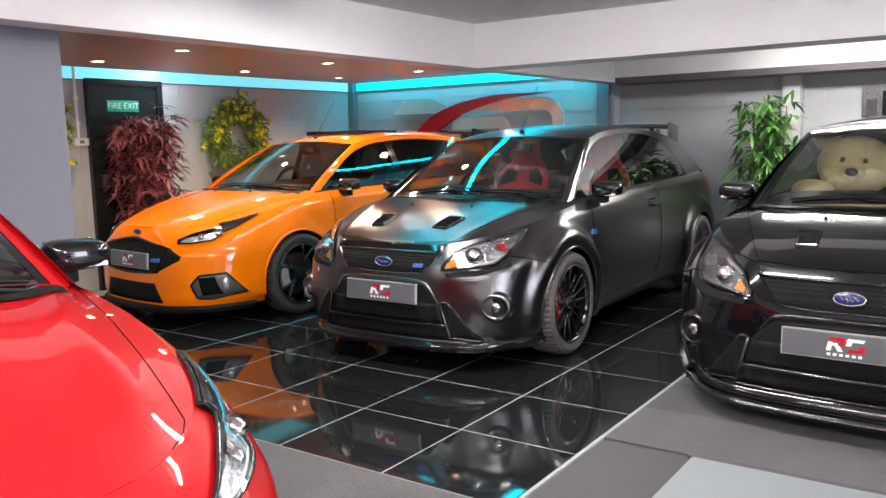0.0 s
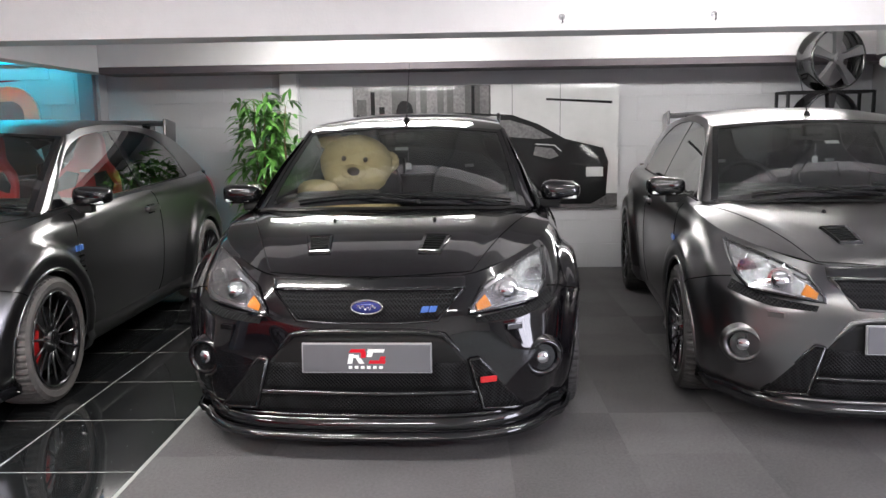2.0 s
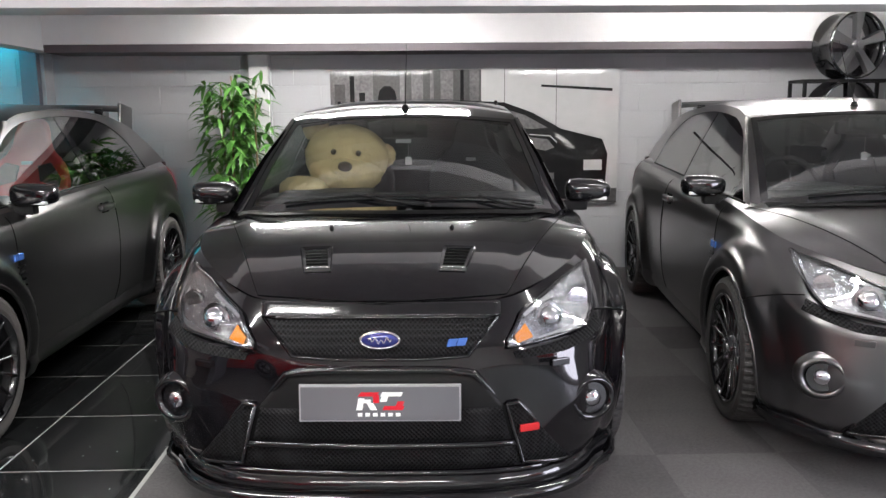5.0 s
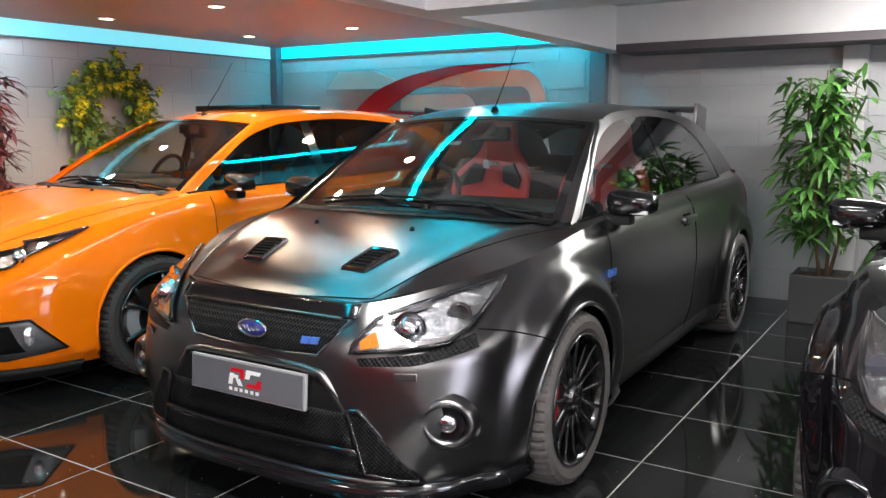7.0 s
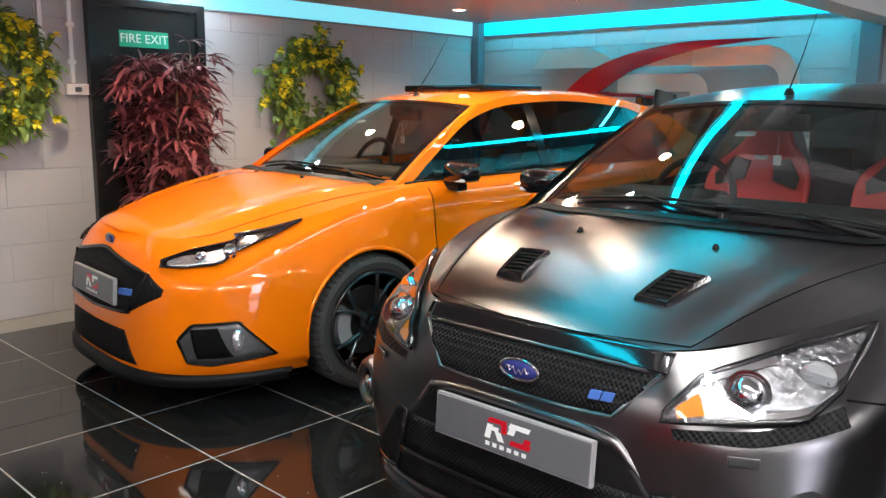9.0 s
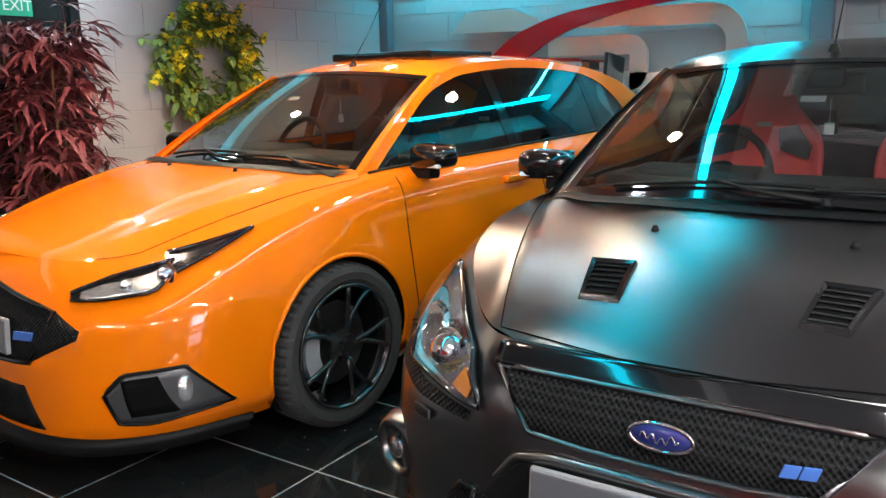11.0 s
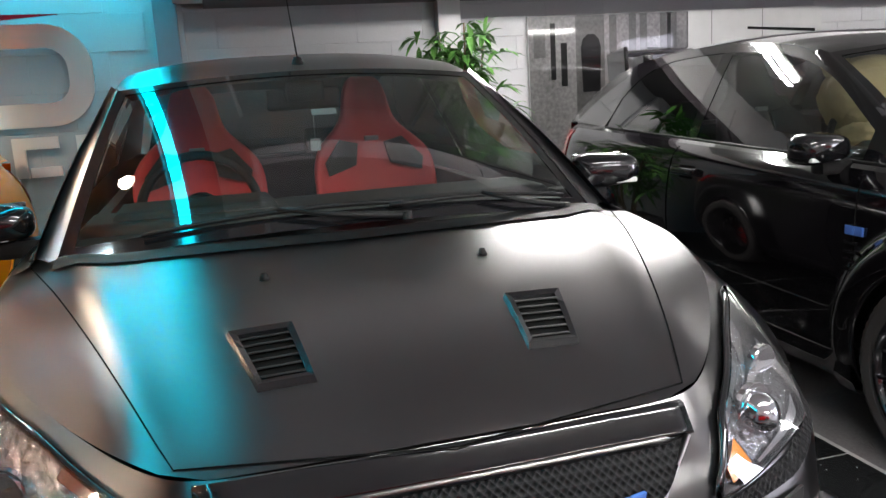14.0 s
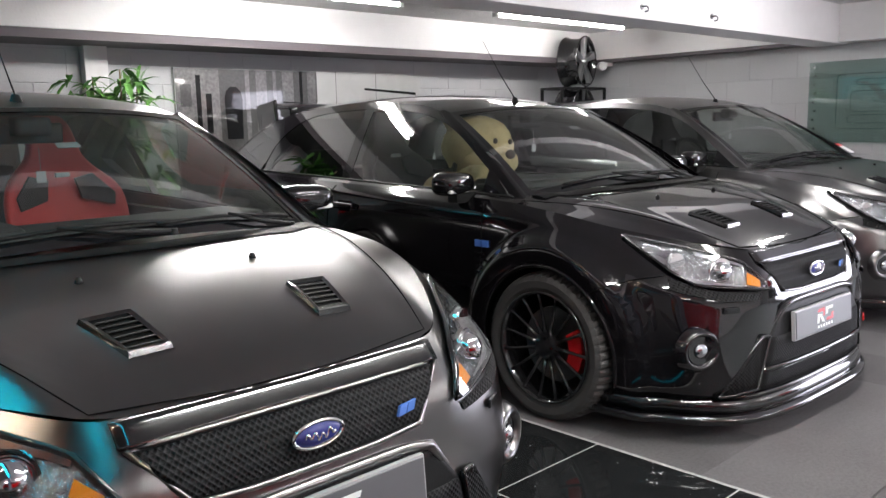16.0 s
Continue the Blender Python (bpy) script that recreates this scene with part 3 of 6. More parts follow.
def thick(vf, d):
    """Gives a sheet a rim of depth d towards its back (+y)."""
    v, f = vf
    n = len(v)
    edge = {}
    for q in f:
        for i in range(len(q)):
            a, b = q[i], q[(i + 1) % len(q)]
            edge[(a, b)] = edge.get((a, b), 0) + 1
    nf = list(f)
    back = [Vector(p) + Vector(d) for p in v]
    for (a, b) in edge:
        if (b, a) not in edge:
            nf.append((b, a, a + n, b + n))
    return list(v) + back, nf


def outline(fn, low, high, cols=14):
    def at(line, t):
        t = t * (len(line) - 1)
        i = min(int(t), len(line) - 2)
        k = t - i
        return [line[i][q] + (line[i + 1][q] - line[i][q]) * k for q in (0, 1)]
    pts = [at(low, i / (cols - 1)) for i in range(cols)] + [at(high, 1 - i / (cols - 1)) for i in range(cols)]
    return [fn(*p) for p in pts]


def wheel_parts(parent, m, caliper, spokes, newer, sg, rubber):
    """One wheel with tyre, rim, brake; its outer face looks to +x in its own frame."""
    w = new("wheel")
    w.parent, w.matrix_local = parent, m
    R, half = 0.325, 0.115
    prof = [(0.243, half - 0.012), (0.262, half), (0.29, half + 0.004), (0.312, half - 0.006), (0.322, half - 0.03), (R, half - 0.06), (R, -half + 0.06), (0.322, -half + 0.03),
            (0.31, -half + 0.004), (0.28, -half), (0.24, -half + 0.02)]
    n = 168
    v, f = [], []
    for i in range(n):
        t = 2 * math.pi * i / n
        for k, (r, x) in enumerate(prof):
            if 3 <= k <= 8 and i % 3 == 0:
                r -= 0.009 if 4 <= k <= 7 else 0.004
            v.append((x, r * math.cos(t), r * math.sin(t)))
    k = len(prof)
    for i in range(n):
        for j in range(k - 1):
            f.append((i * k + j, i * k + j + 1, ((i + 1) % n) * k + j + 1, ((i + 1) % n) * k + j))
    tyre = link("tyre", v, f, rubber, w, "low-profile black tyre" if rubber is M["rubber"] else "dusty low-profile tyre, paled with painted-in daylight", smooth=False)
    # rim barrel, lip and spokes
    prof = [(0.247, half - 0.004), (0.244, half + 0.002), (0.236, half), (0.228, half - 0.03), (0.222, -0.06), (0.232, -half + 0.02)]
    v, f, k, n = [], [], len(prof), 64
    for i in range(n):
        t = 2 * math.pi * i / n
        v += [(x, r * math.cos(t), r * math.sin(t)) for r, x in prof]
    for i in range(n):
        for j in range(k - 1):
            f.append((i * k + j, i * k + j + 1, ((i + 1) % n) * k + j + 1, ((i + 1) % n) * k + j))
    link("rim_barrel", v, f, M["rim"], w)
    for s in range(spokes):
        t0 = 2 * math.pi * s / spokes
        for d in ((-0.15, 0.15) if newer else (0.0,)):
            pts = []
            for r, x in ((0.055, half - 0.035), (0.12, half - 0.028), (0.19, half - 0.018), (0.232, half - 0.01)):
                t = t0 + d * (r - 0.05) / 0.18 * 1.6
                pts.append((x, r * math.cos(t), r * math.sin(t)))
            sv, sf = tube(pts, [0.014, 0.0115, 0.0105, 0.012] if newer else [0.010, 0.0075, 0.0068, 0.008], 6)
            link("spoke", sv, sf, M["rim"], w)
    part("hub", join(cyl(0.062, 0.05, 0.03, pose(half - 0.03, 0, 0, 0, 90, 0), 24), cyl(0.03, 0.027, 0.012, pose(half - 0.012, 0, 0, 0, 90, 0), 20)), M["rim"], w)
    for i in range(5):
        t = 2 * math.pi * i / 5
        part("wheel_nut", cyl(0.009, 0.008, 0.016, pose(half - 0.012, 0.042 * math.cos(t), 0.042 * math.sin(t), 0, 90, 0), 6), M["chrome"], w)
    part("brake_disc", cyl(0.165, 0.165, 0.02, pose(0.02, 0, 0, 0, 90, 0), 40), M["disc"], w, "grey steel brake disc")
    cv, cf = [], []
    for i in range(9):
        t = radians(-32 + 8 * i + (180 if sg > 0 else 0))
        for r in (0.115, 0.185):
            for x in (0.0, 0.072):
                cv.append((x, r * math.cos(t), r * math.sin(t)))
    for i in range(8):
        o = i * 4
        cf += [(o, o + 1, o + 5, o + 4), (o + 3, o + 2, o + 6, o + 7), (o + 1, o + 3, o + 7, o + 5), (o + 2, o, o + 4, o + 6)]
    cf += [(0, 2, 3, 1), (33, 35, 34, 32)]
    link("caliper", cv, cf, caliper, w, "painted brake caliper", smooth=False)
    return w


def emblem_bars(k=1.0):
    """Two slanted bars, a plain stand-in for an emblem."""
    out = []
    for x0, x1 in ((-0.046, -0.004), (0.0, 0.042)):
        bm = box(x0, x1, -0.006, 0.004, -0.017, 0.017, 0.003)
        for v in bm.verts:
            v.co.x += v.co.z * 0.35
            v.co *= k
        out.append(bm)
    return join(*out)


def plate_marks(parent, w=0.52, h=0.111):
    """Display plate: a grey plate in a frame, with a plain red and white device and a bar."""
    part("plate_rim", box(-w / 2 - 0.006, w / 2 + 0.006, -0.004, 0.012, -h / 2 - 0.006, h / 2 + 0.006, 0.003), M["plate_frame"], parent)

    def slant(x0, x1, z0, z1, lean):
        bm = bmesh.new()
        vs = [bm.verts.new(p) for p in ((x0, -0.0085, z0), (x1, -0.0085, z0), (x1 + lean, -0.0085, z1), (x0 + lean, -0.0085, z1))]
        bm.faces.new(vs)
        return bm
    part("device_red", join(slant(-0.072, -0.012, 0.024, 0.038, 0.01), slant(0.008, 0.075, -0.022, -0.008, 0.006), slant(-0.022, -0.002, 0.002, 0.030, 0.0), slant(0.052, 0.075, -0.008, 0.008, 0.006)),
         M["red_gloss"], parent)
    part("device_white", join(slant(-0.078, -0.058, -0.022, 0.018, 0.008), slant(-0.056, -0.03, 0.002, 0.014, 0.0), slant(-0.03, -0.008, -0.022, 0.002, -0.014), slant(0.002, 0.07, 0.024, 0.038, 0.006),
                              slant(0.0, 0.022, 0.006, 0.024, 0.006)), M["letter_white"], parent)
    for k in range(6):
        part("plate_bar", slant(-0.073 + 0.025 * k, -0.058 + 0.025 * k, -0.043, -0.031, 0.0), M["letter_white"], parent)


def seat(parent, x, y, cover, insert):
    """A bucket seat with cushion, winged back, headrest and dark slabs for its shaded openings."""
    s = new("front_seat")
    s.parent, s.matrix_local = parent, pose(x, y - 0.1, 0.435)
    part("cushion", box(-0.25, 0.25, -0.28, 0.25, 0, 0.17, 0.06, 3), cover, s, smooth=True)
    # back: outline narrow at the head, winged at the shoulder
    prof = [(0.0, 0.24), (0.14, 0.25), (0.32, 0.262), (0.43, 0.266), (0.51, 0.25), (0.57, 0.195), (0.615, 0.14), (0.665, 0.11), (0.74, 0.10), (0.80, 0.082), (0.83, 0.045)]
    v, f = [], []
    for h, w in prof:
        lean = 0.22 + 0.30 * h
        for u in (-1, -0.8, -0.45, 0, 0.45, 0.8, 1):
            wing = -0.085 * abs(u) ** 2.5 * (1 if h < 0.55 else 0.3)
            v.append((w * u, lean + wing, h + 0.1))
    f += grid_faces(len(prof), 7)
    k = len(v)
    v += [(p[0], p[1] + 0.075, p[2]) for p in v]
    f += [tuple(i + k for i in q)[::-1] for q in grid_faces(len(prof), 7)]
    ring = [i * 7 for i in range(len(prof))] + [(len(prof) - 1) * 7 + j for j in range(1, 7)] + [i * 7 + 6 for i in range(len(prof) - 2, -1, -1)]
    for i in range(len(ring) - 1):
        a, b = ring[i], ring[i + 1]
        f.append((a, b, b + k, a + k))
    ob = link("backrest", v, f, cover, s)
    sub = ob.modifiers.new("round", "SUBSURF")
    sub.levels = sub.render_levels = 2
    # The back is uncut; dark slabs paint the shade of its two openings.
    for sg in (-1, 1):
        pts = [(0.058, 0.645), (0.135, 0.665), (0.21, 0.575), (0.20, 0.52), (0.075, 0.555)]
        vv = []
        for px, h in pts:
            vv.append((sg * px, 0.22 + 0.30 * (h - 0.1) - 0.085 * (px / 0.27) ** 2.5 - 0.03, h))
        link("seat_opening", vv + [(p[0], p[1] + 0.02, p[2]) for p in vv], [(0, 1, 2, 3, 4), (0, 5, 6, 1), (1, 6, 7, 2), (2, 7, 8, 3), (3, 8, 9, 4), (4, 9, 5, 0)], insert, s, smooth=False)
    part("seat_badge", box(-0.03, 0.03, 0.33, 0.352, 0.655, 0.675, 0.004), M["plate_frame"], s)
    return s


def mirror_cap():
    """A rounded mirror housing, flat at its back."""
    bm = ball(1, Matrix.Identity(4), 12)
    for v in bm.verts:
        c = v.co
        sq = [math.copysign(abs(e) ** 0.62, e) for e in c]
        v.co = Vector((sq[0] * 0.108, max(min(sq[1] * 0.072, 0.05), -1), sq[2] * 0.054 * (1 - 0.12 * sq[0])))
    return bm


def door_mirror(parent, sgn, x, y, z, shell):
    """A door mirror on a short arm, with a pale indicator strip."""
    mm = new("door_mirror")
    mm.parent, mm.matrix_local = parent, pose(x * sgn, y, z)
    part("housing", mirror_cap(), shell, mm, smooth=True, m=pose(0.062 * sgn, 0, 0.035, 0, 0, -8 * sgn))
    part("arm", box(-0.09, 0.09, -0.035, 0.035, -0.03, 0.02, 0.015), M["black_plastic"], mm, m=pose(-0.03 * sgn, 0.01, -0.03))
    part("indicator", box(-0.066, 0.066, -0.010, 0.010, -0.008, 0.008, 0.006), M["plastic_white"], mm, "pale indicator strip", m=pose(0.078 * sgn, -0.054, 0.002, 0, 0, -8 * sgn))
    part("mirror_glass", box(-0.08, 0.08, -0.003, 0.003, -0.042, 0.048, 0.002), M["chrome"], mm, m=pose(0.062 * sgn, 0.056, 0.035, 0, 0, -8 * sgn))
    return mm


def hatchback(m, label, paint, newer, caliper, seat_cover, mirror_paint, red_mouth=False, rubber=None):
    """A sporty hatchback with its parts. newer: the later five-door shape."""
    S = Shell(newer)
    car = thing("car", m, label, "car", "hatchbacks in the showroom")
    # lower shell
    A = [i / 60 for i in range(60)] + [1 + i / 120 for i in range(120)] + [2 + i / 30 for i in range(31)]
    NZ = 36
    half = []
    for a in A:
        zb, zt = S.bottom(a), S.top(a)
        half.append([S.P(a, zb + (zt - zb) * j / (NZ - 1)) for j in range(NZ)])
    cols = [[Vector((-p.x, p.y, p.z)) for p in c] for c in half[::-1][:-1]] + half
    ok = []
    v = [p for c in cols for p in c]
    arches = ((0.0, 0.352), (2.64, 0.352))
    dead = set()
    for q in grid_faces(len(cols), NZ):
        c = sum((v[i] for i in q), Vector()) / 4
        if abs(c.x) > 0.6 and any(math.hypot(c.y - wy, c.z - 0.325) < r for wy, r in arches):
            dead.update(q)
        else:
            ok.append(q)
    live = set(i for q in ok for i in q)
    for i in dead & live:
        p = v[i]
        for wy, r in arches:
            d = Vector((p.y - wy, p.z - 0.325))
            if d.length < r + 0.07:
                d = d.normalized() * r
                v[i] = Vector((p.x, wy + d.x, max(0.325 + d.y, 0.15)))
    body = link("body", v, ok, paint, car, "smooth painted body shell")
    # bonnet
    v, rows = [], 44
    for i in range(rows):
        y = S.F + S.set + 0.003 + (0.36 - S.F - S.set - 0.003) * i / (rows - 1)
        e = S.deck_edge(y)
        for j in range(41):
            x = e[0] * (j / 20 - 1)
            v.append((x, y, S.deck(x, y)))
    bonnet = link("bonnet", v, grid_faces(rows, 41, True), paint, car, "painted bonnet")
    # greenhouse
    belt = S.zs_y
    roofz = smooth_curve((0.86, 1.15, 1.6, 2.1, 2.6, 2.9), (1.368, 1.424, 1.456, 1.452, 1.412, 1.362))
    rail_w = smooth_curve((0.86, 1.2, 1.8, 2.5, 2.9), (0.545, 0.585, 0.60, 0.575, 0.54))
    rail = smooth_curve((0.22, 0.55, 0.93, 1.2, 1.7, 2.3, 2.75, 3.05, 3.3), (0.925, 1.14, 1.33, 1.39, 1.418, 1.384, 1.30, 1.165, 1.01))

    def g_side(y, z, sgn=1, off=0.0):
        b = belt(y)
        xb = 0.775 - 0.05 * max(0, 0.6 - y) - 0.10 * max(0, y - 2.5)
        k = (z - b) / 0.43
        x = xb - 0.185 * k - 0.03 * k * k * (1 if k > 0 else 0)
        return Vector(((x + off) * sgn, y, z))

    y_tip = 2.72 if newer else 2.58
    lo = lambda y: belt(y) + 0.018
    def hi(y):
        full = rail(y) - 0.042
        if y > y_tip - 0.55:
            k = min((y - (y_tip - 0.55)) / 0.55, 1)
            return lo(y) + (full - lo(y)) * math.sqrt(max(1 - k ** 2.6, 0)) * 1.0
        return max(full, lo(y))
    ys = [0.24 + (3.28 - 0.24) * i / 60 for i in range(61)]
    for sg in (-1, 1):
        # painted pillars and rail, above and behind the window
        v = []
        for y in ys:
            a, b = (hi(y) if y < y_tip else lo(y)), max(rail(y), lo(y))
            v += [g_side(y, a + (b - a) * k / 5, sg) for k in range(6)]
        link("roof_pillar", v, grid_faces(61, 6, sg < 0), paint, car)
        v = []
        for y in ys:
            s = S.side(y, belt(y) - 0.001, sg)
            v += [s, g_side(y, belt(y) + 0.019, sg)]
        link("waist_trim", v, grid_faces(61, 2, sg < 0), paint, car)
        # window panes
        cuts = ((0.50, 1.32, "glass_side"), (1.40, 2.24, "glass_tint"), (2.30, y_tip, "glass_tint")) if newer else ((0.50, 1.58, "glass_side"), (1.66, y_tip, "glass_tint"))
        for y0, y1, gm in cuts:
            v = []
            for i in range(25):
                y = y0 + (y1 - y0) * i / 24
                v += [g_side(y, lo(y) + (hi(y) - lo(y)) * k / 5, sg, -0.004) for k in range(6)]
            w = link("side_window", v, grid_faces(25, 6, sg < 0), M[gm], car, "lightly tinted side glass" if gm == "glass_side" else "dark tinted side glass")
        # black pillar between panes and the small sail in front
        for y0, y1 in ((0.27, 0.50),) + tuple((a[1], b[0]) for a, b in zip(cuts, cuts[1:])):
            v = []
            for i in range(6):
                y = y0 + (y1 - y0) * i / 5
                v += [g_side(y, lo(y) + (hi(y) - lo(y)) * k / 5, sg, -0.001) for k in range(6)]
            link("window_pillar", v, grid_faces(6, 6, sg < 0), M["black_gloss"], car)
        # bright strip under the panes and door lines
        v, f = tube([g_side(0.3 + (y_tip - 0.3) * i / 30, lo(0.3 + (y_tip - 0.3) * i / 30), sg, 0.004) for i in range(31)], 0.006, 6)
        link("window_strip", v, f, M["black_plastic"], car)
        dr = 1.44 if newer else 1.64
        seams = [[(0.42, 0.93), (0.40, 0.7), (0.44, 0.42), (0.5, 0.24)], [(dr, 0.97), (dr + 0.03, 0.7), (dr + 0.01, 0.4), (dr - 0.06, 0.24)], [(0.5, 0.24), (0.9, 0.235), (dr - 0.06, 0.24)]]
        if newer:
            seams += [[(2.2, 0.97), (2.28, 0.75), (2.2, 0.6)]]
        for sm in seams:
            fy = smooth_curve([i for i in range(len(sm))], [p[0] for p in sm])
            fz = smooth_curve([i for i in range(len(sm))], [p[1] for p in sm])
            pts = [S.side(fy(t * (len(sm) - 1) / 20), min(fz(t * (len(sm) - 1) / 20), S.zs_y(fy(t * (len(sm) - 1) / 20)) - 0.015), sg, 0.001) for t in range(21)]
            v, f = tube(pts, 0.0026, 5)
            link("door_seam", v, f, M["dark"], car)
        # door handle, sill and flare lips
        for hy in ((1.22, 2.05) if newer else (1.50,)):
            hp = S.side(hy, 0.845, sg, 0.012)
            part("door_handle", box(-0.02, 0.02, -0.1, 0.1, -0.018, 0.018, 0.014, 3), paint, car, smooth=True, m=Matrix.Translation(hp))
            # On the older shape a dark block paints the shaded hollow behind the handle.
            part("handle_cup", box(-0.006, 0.006, -0.055, 0.055, -0.032, 0.03, 0.005, 2), M["dark"] if not newer else paint, car, m=Matrix.Translation(S.side(hy, 0.845, sg, 0.0)))
        v = []
        for i in range(30):
            y = 0.36 + 1.9 * i / 29
            v += [S.side(y, 0.27, sg, 0.0), S.side(y, 0.24, sg, 0.022), S.side(y, 0.19, sg, 0.03), S.side(y, 0.155, sg, 0.012), Vector((0.7 * sg, y, 0.15))]
        link("side_skirt", v, grid_faces(30, 5, sg > 0), paint, car)
        for wy in (0.0, 2.64):
            pts, rr = [], []
            for i in range(33):
                t = radians(-24 + 228 * i / 32)
                y, z = wy + 0.356 * math.cos(t), 0.325 + 0.356 * math.sin(t)
                pts.append(S.side(y, max(z, 0.17), sg, 0.0))
                rr.append(0.009)
            v, f = tube(pts, rr, 8)
            link("arch_lip", v, f, paint, car)
            v = []
            for i in range(25):
                t = radians(-30 + 240 * i / 24)
                for x in (0.60, 0.86):
                    v.append((x * sg, wy + 0.352 * math.cos(t), 0.325 + 0.352 * math.sin(t)))
            f = grid_faces(25, 2)
            k = len(v)
            v.append((0.60 * sg, wy, 0.325))
            f += [(i * 2, (i + 1) * 2, k) for i in range(24)]
            link("wheel_liner", v, f, M["dark"], car)
            ang = 180 if sg < 0 else 0
            wheel_parts(car, pose((0.795 if newer else 0.793) * sg, wy, 0.325, 0, 0, ang), caliper, 5 if newer else 15, newer, sg, rubber or M["rubber"])
        door_mirror(car, sg, 0.83, 0.56, 0.972, mirror_paint)
    # windscreen
    def screen(u, t, off=0.0):
        b = Vector((0.70 * u, 0.14 + 0.12 * u * u, 0.978 - 0.046 * u * u))
        c = Vector((0.57 * u, 0.86 + 0.07 * u * u, 1.371 - 0.033 * u * u))
        p = b + (c - b) * t + Vector((0, -0.35, 0.9)) * 0.035 * math.sin(math.pi * t) * (1 - 0.5 * u * u)
        return p + Vector((0, -0.38, 0.92)) * off
    v = [screen(-1 + 2 * i / 24, j / 14) for i in range(25) for j in range(15)]
    link("windscreen", v, grid_faces(25, 15), M["glass"], car, "sloping clear windscreen")
    for uv0, uv1 in (((-1, -0.945), (0, 1)), ((0.945, 1), (0, 1)), ((-1, 1), (0, 0.06)), ((-1, 1), (0.95, 1))):
        n1, n2 = (2, 12) if uv0[1] - uv0[0] < 0.5 else (24, 2)
        v = [screen(uv0[0] + (uv0[1] - uv0[0]) * i / n1, uv1[0] + (uv1[1] - uv1[0]) * j / n2, 0.002) for i in range(n1 + 1) for j in range(n2 + 1)]
        link("screen_edge", v, grid_faces(n1 + 1, n2 + 1), M["black_gloss"], car)
    for sg in (-1, 1):
        # front pillar bridging screen and side
        v = []
        for j in range(15):
            t = j / 14
            a = screen(sg * 0.995, t, 0.004)
            yy = max(a.y + 0.06, 0.26)
            b = g_side(yy + 0.02 * t, min(max(rail(yy), a.z - 0.03), a.z + 0.004), sg, 0.003)
            mid = (a + b) / 2 + Vector((sg * 0.012, -0.006, 0.012))
            v += [a, mid, b]
        link("front_pillar", v, grid_faces(15, 3, sg > 0), paint, car)
    # roof and tail
    v = []
    for i in range(30):
        y = 0.86 + 2.04 * i / 29
        w = rail_w(y)
        for j in range(21):
            u = j / 10 - 1
            yo = y + (0.07 * u * u) * (1 - i / 29)
            ze = rail(yo) if yo > 0.9 else roofz(y) - 0.035
            z = roofz(y) + (ze - roofz(y)) * abs(u) ** 3
            x = g_side(yo, ze, 1).x * u if yo > 0.93 else w * u
            v.append((x, yo, z))
    link("roof", v, grid_faces(30, 21, True), paint, car, "painted roof panel")
    link("headliner", [(p[0] * 0.97, p[1], p[2] - 0.022) for p in v], grid_faces(30, 21), M["trim_int"], car)
    v = []
    for i in range(13):
        k = i / 12
        y, z = 2.9 + 0.40 * k, 1.357 - 0.347 * k - 0.05 * k * k
        w = 0.53 + 0.13 * k
        for j in range(13):
            u = j / 6 - 1
            v.append((w * u, y - 0.10 * u * u, z - 0.02 * u * u))
    link("rear_window", v, grid_faces(13, 13, True), M["glass_tint"], car, "dark tinted rear glass")
    v = []
    for i in range(9):
        k = i / 8
        for j in range(13):
            u = j / 6 - 1
            v.append((0.74 * u * (1 - 0.04 * k), 3.28 + 0.08 * k - 0.12 * u * u, 1.02 - 0.06 * k))
    link("tailgate", v, grid_faces(9, 13, True), paint, car)
    # spoiler
    sp = new("spoiler")
    sp.parent = car
    v = []
    for i in range(21):
        u = i / 10 - 1
        y = 2.94 - 0.10 * abs(u) ** 2
        z = 1.432 - 0.015 * u * u
        for dy, dz in ((-0.16, -0.012), (-0.05, 0.014), (0.07, 0.03), (0.085, 0.02), (0.0, -0.012), (-0.16, -0.012)):
            v.append((0.565 * u, y + dy, z + dz))
    link("wing", v, grid_faces(21, 6), paint if not newer else M["black_gloss"], sp, "raised rear wing")
    for sg in (-1, 1):
        part("wing_end", box(-0.012, 0.012, -0.15, 0.1, -0.13, 0.045, 0.01), M["black_gloss"] if newer else paint, sp, m=pose(0.57 * sg, 2.84, 1.405, -8, 0, 0))
        part("wing_stay", box(-0.03, 0.03, -0.09, 0.05, -0.07, 0.0, 0.01), M["black_gloss"], sp, m=pose(0.40 * sg, 2.83, 1.425))
        lv, lf = patch(lambda a, b: S.side(a, b, sg, 0.006), [(3.02, 0.80), (3.3, 0.80)], [(2.95, 0.98), (3.25, 0.985)], 8, 5)
        link("tail_lamp", lv, lf, M["red_gloss"], car, "red tail lamp")
    # cabin
    part("cabin_tub", join(box(-0.66, 0.66, 0.4, 3.0, 0.24, 0.27), box(-0.70, -0.66, 0.3, 2.9, 0.24, 0.94), box(0.66, 0.70, 0.3, 2.9, 0.24, 0.94), box(-0.66, 0.66, 2.9, 3.0, 0.24, 0.98),
                           box(-0.66, 0.66, 0.30, 0.40, 0.24, 0.9)), M["trim_int"], car)
    part("underbody", box(-0.55, 0.55, -0.45, 3.2, 0.16, 0.22), M["dark"], car)
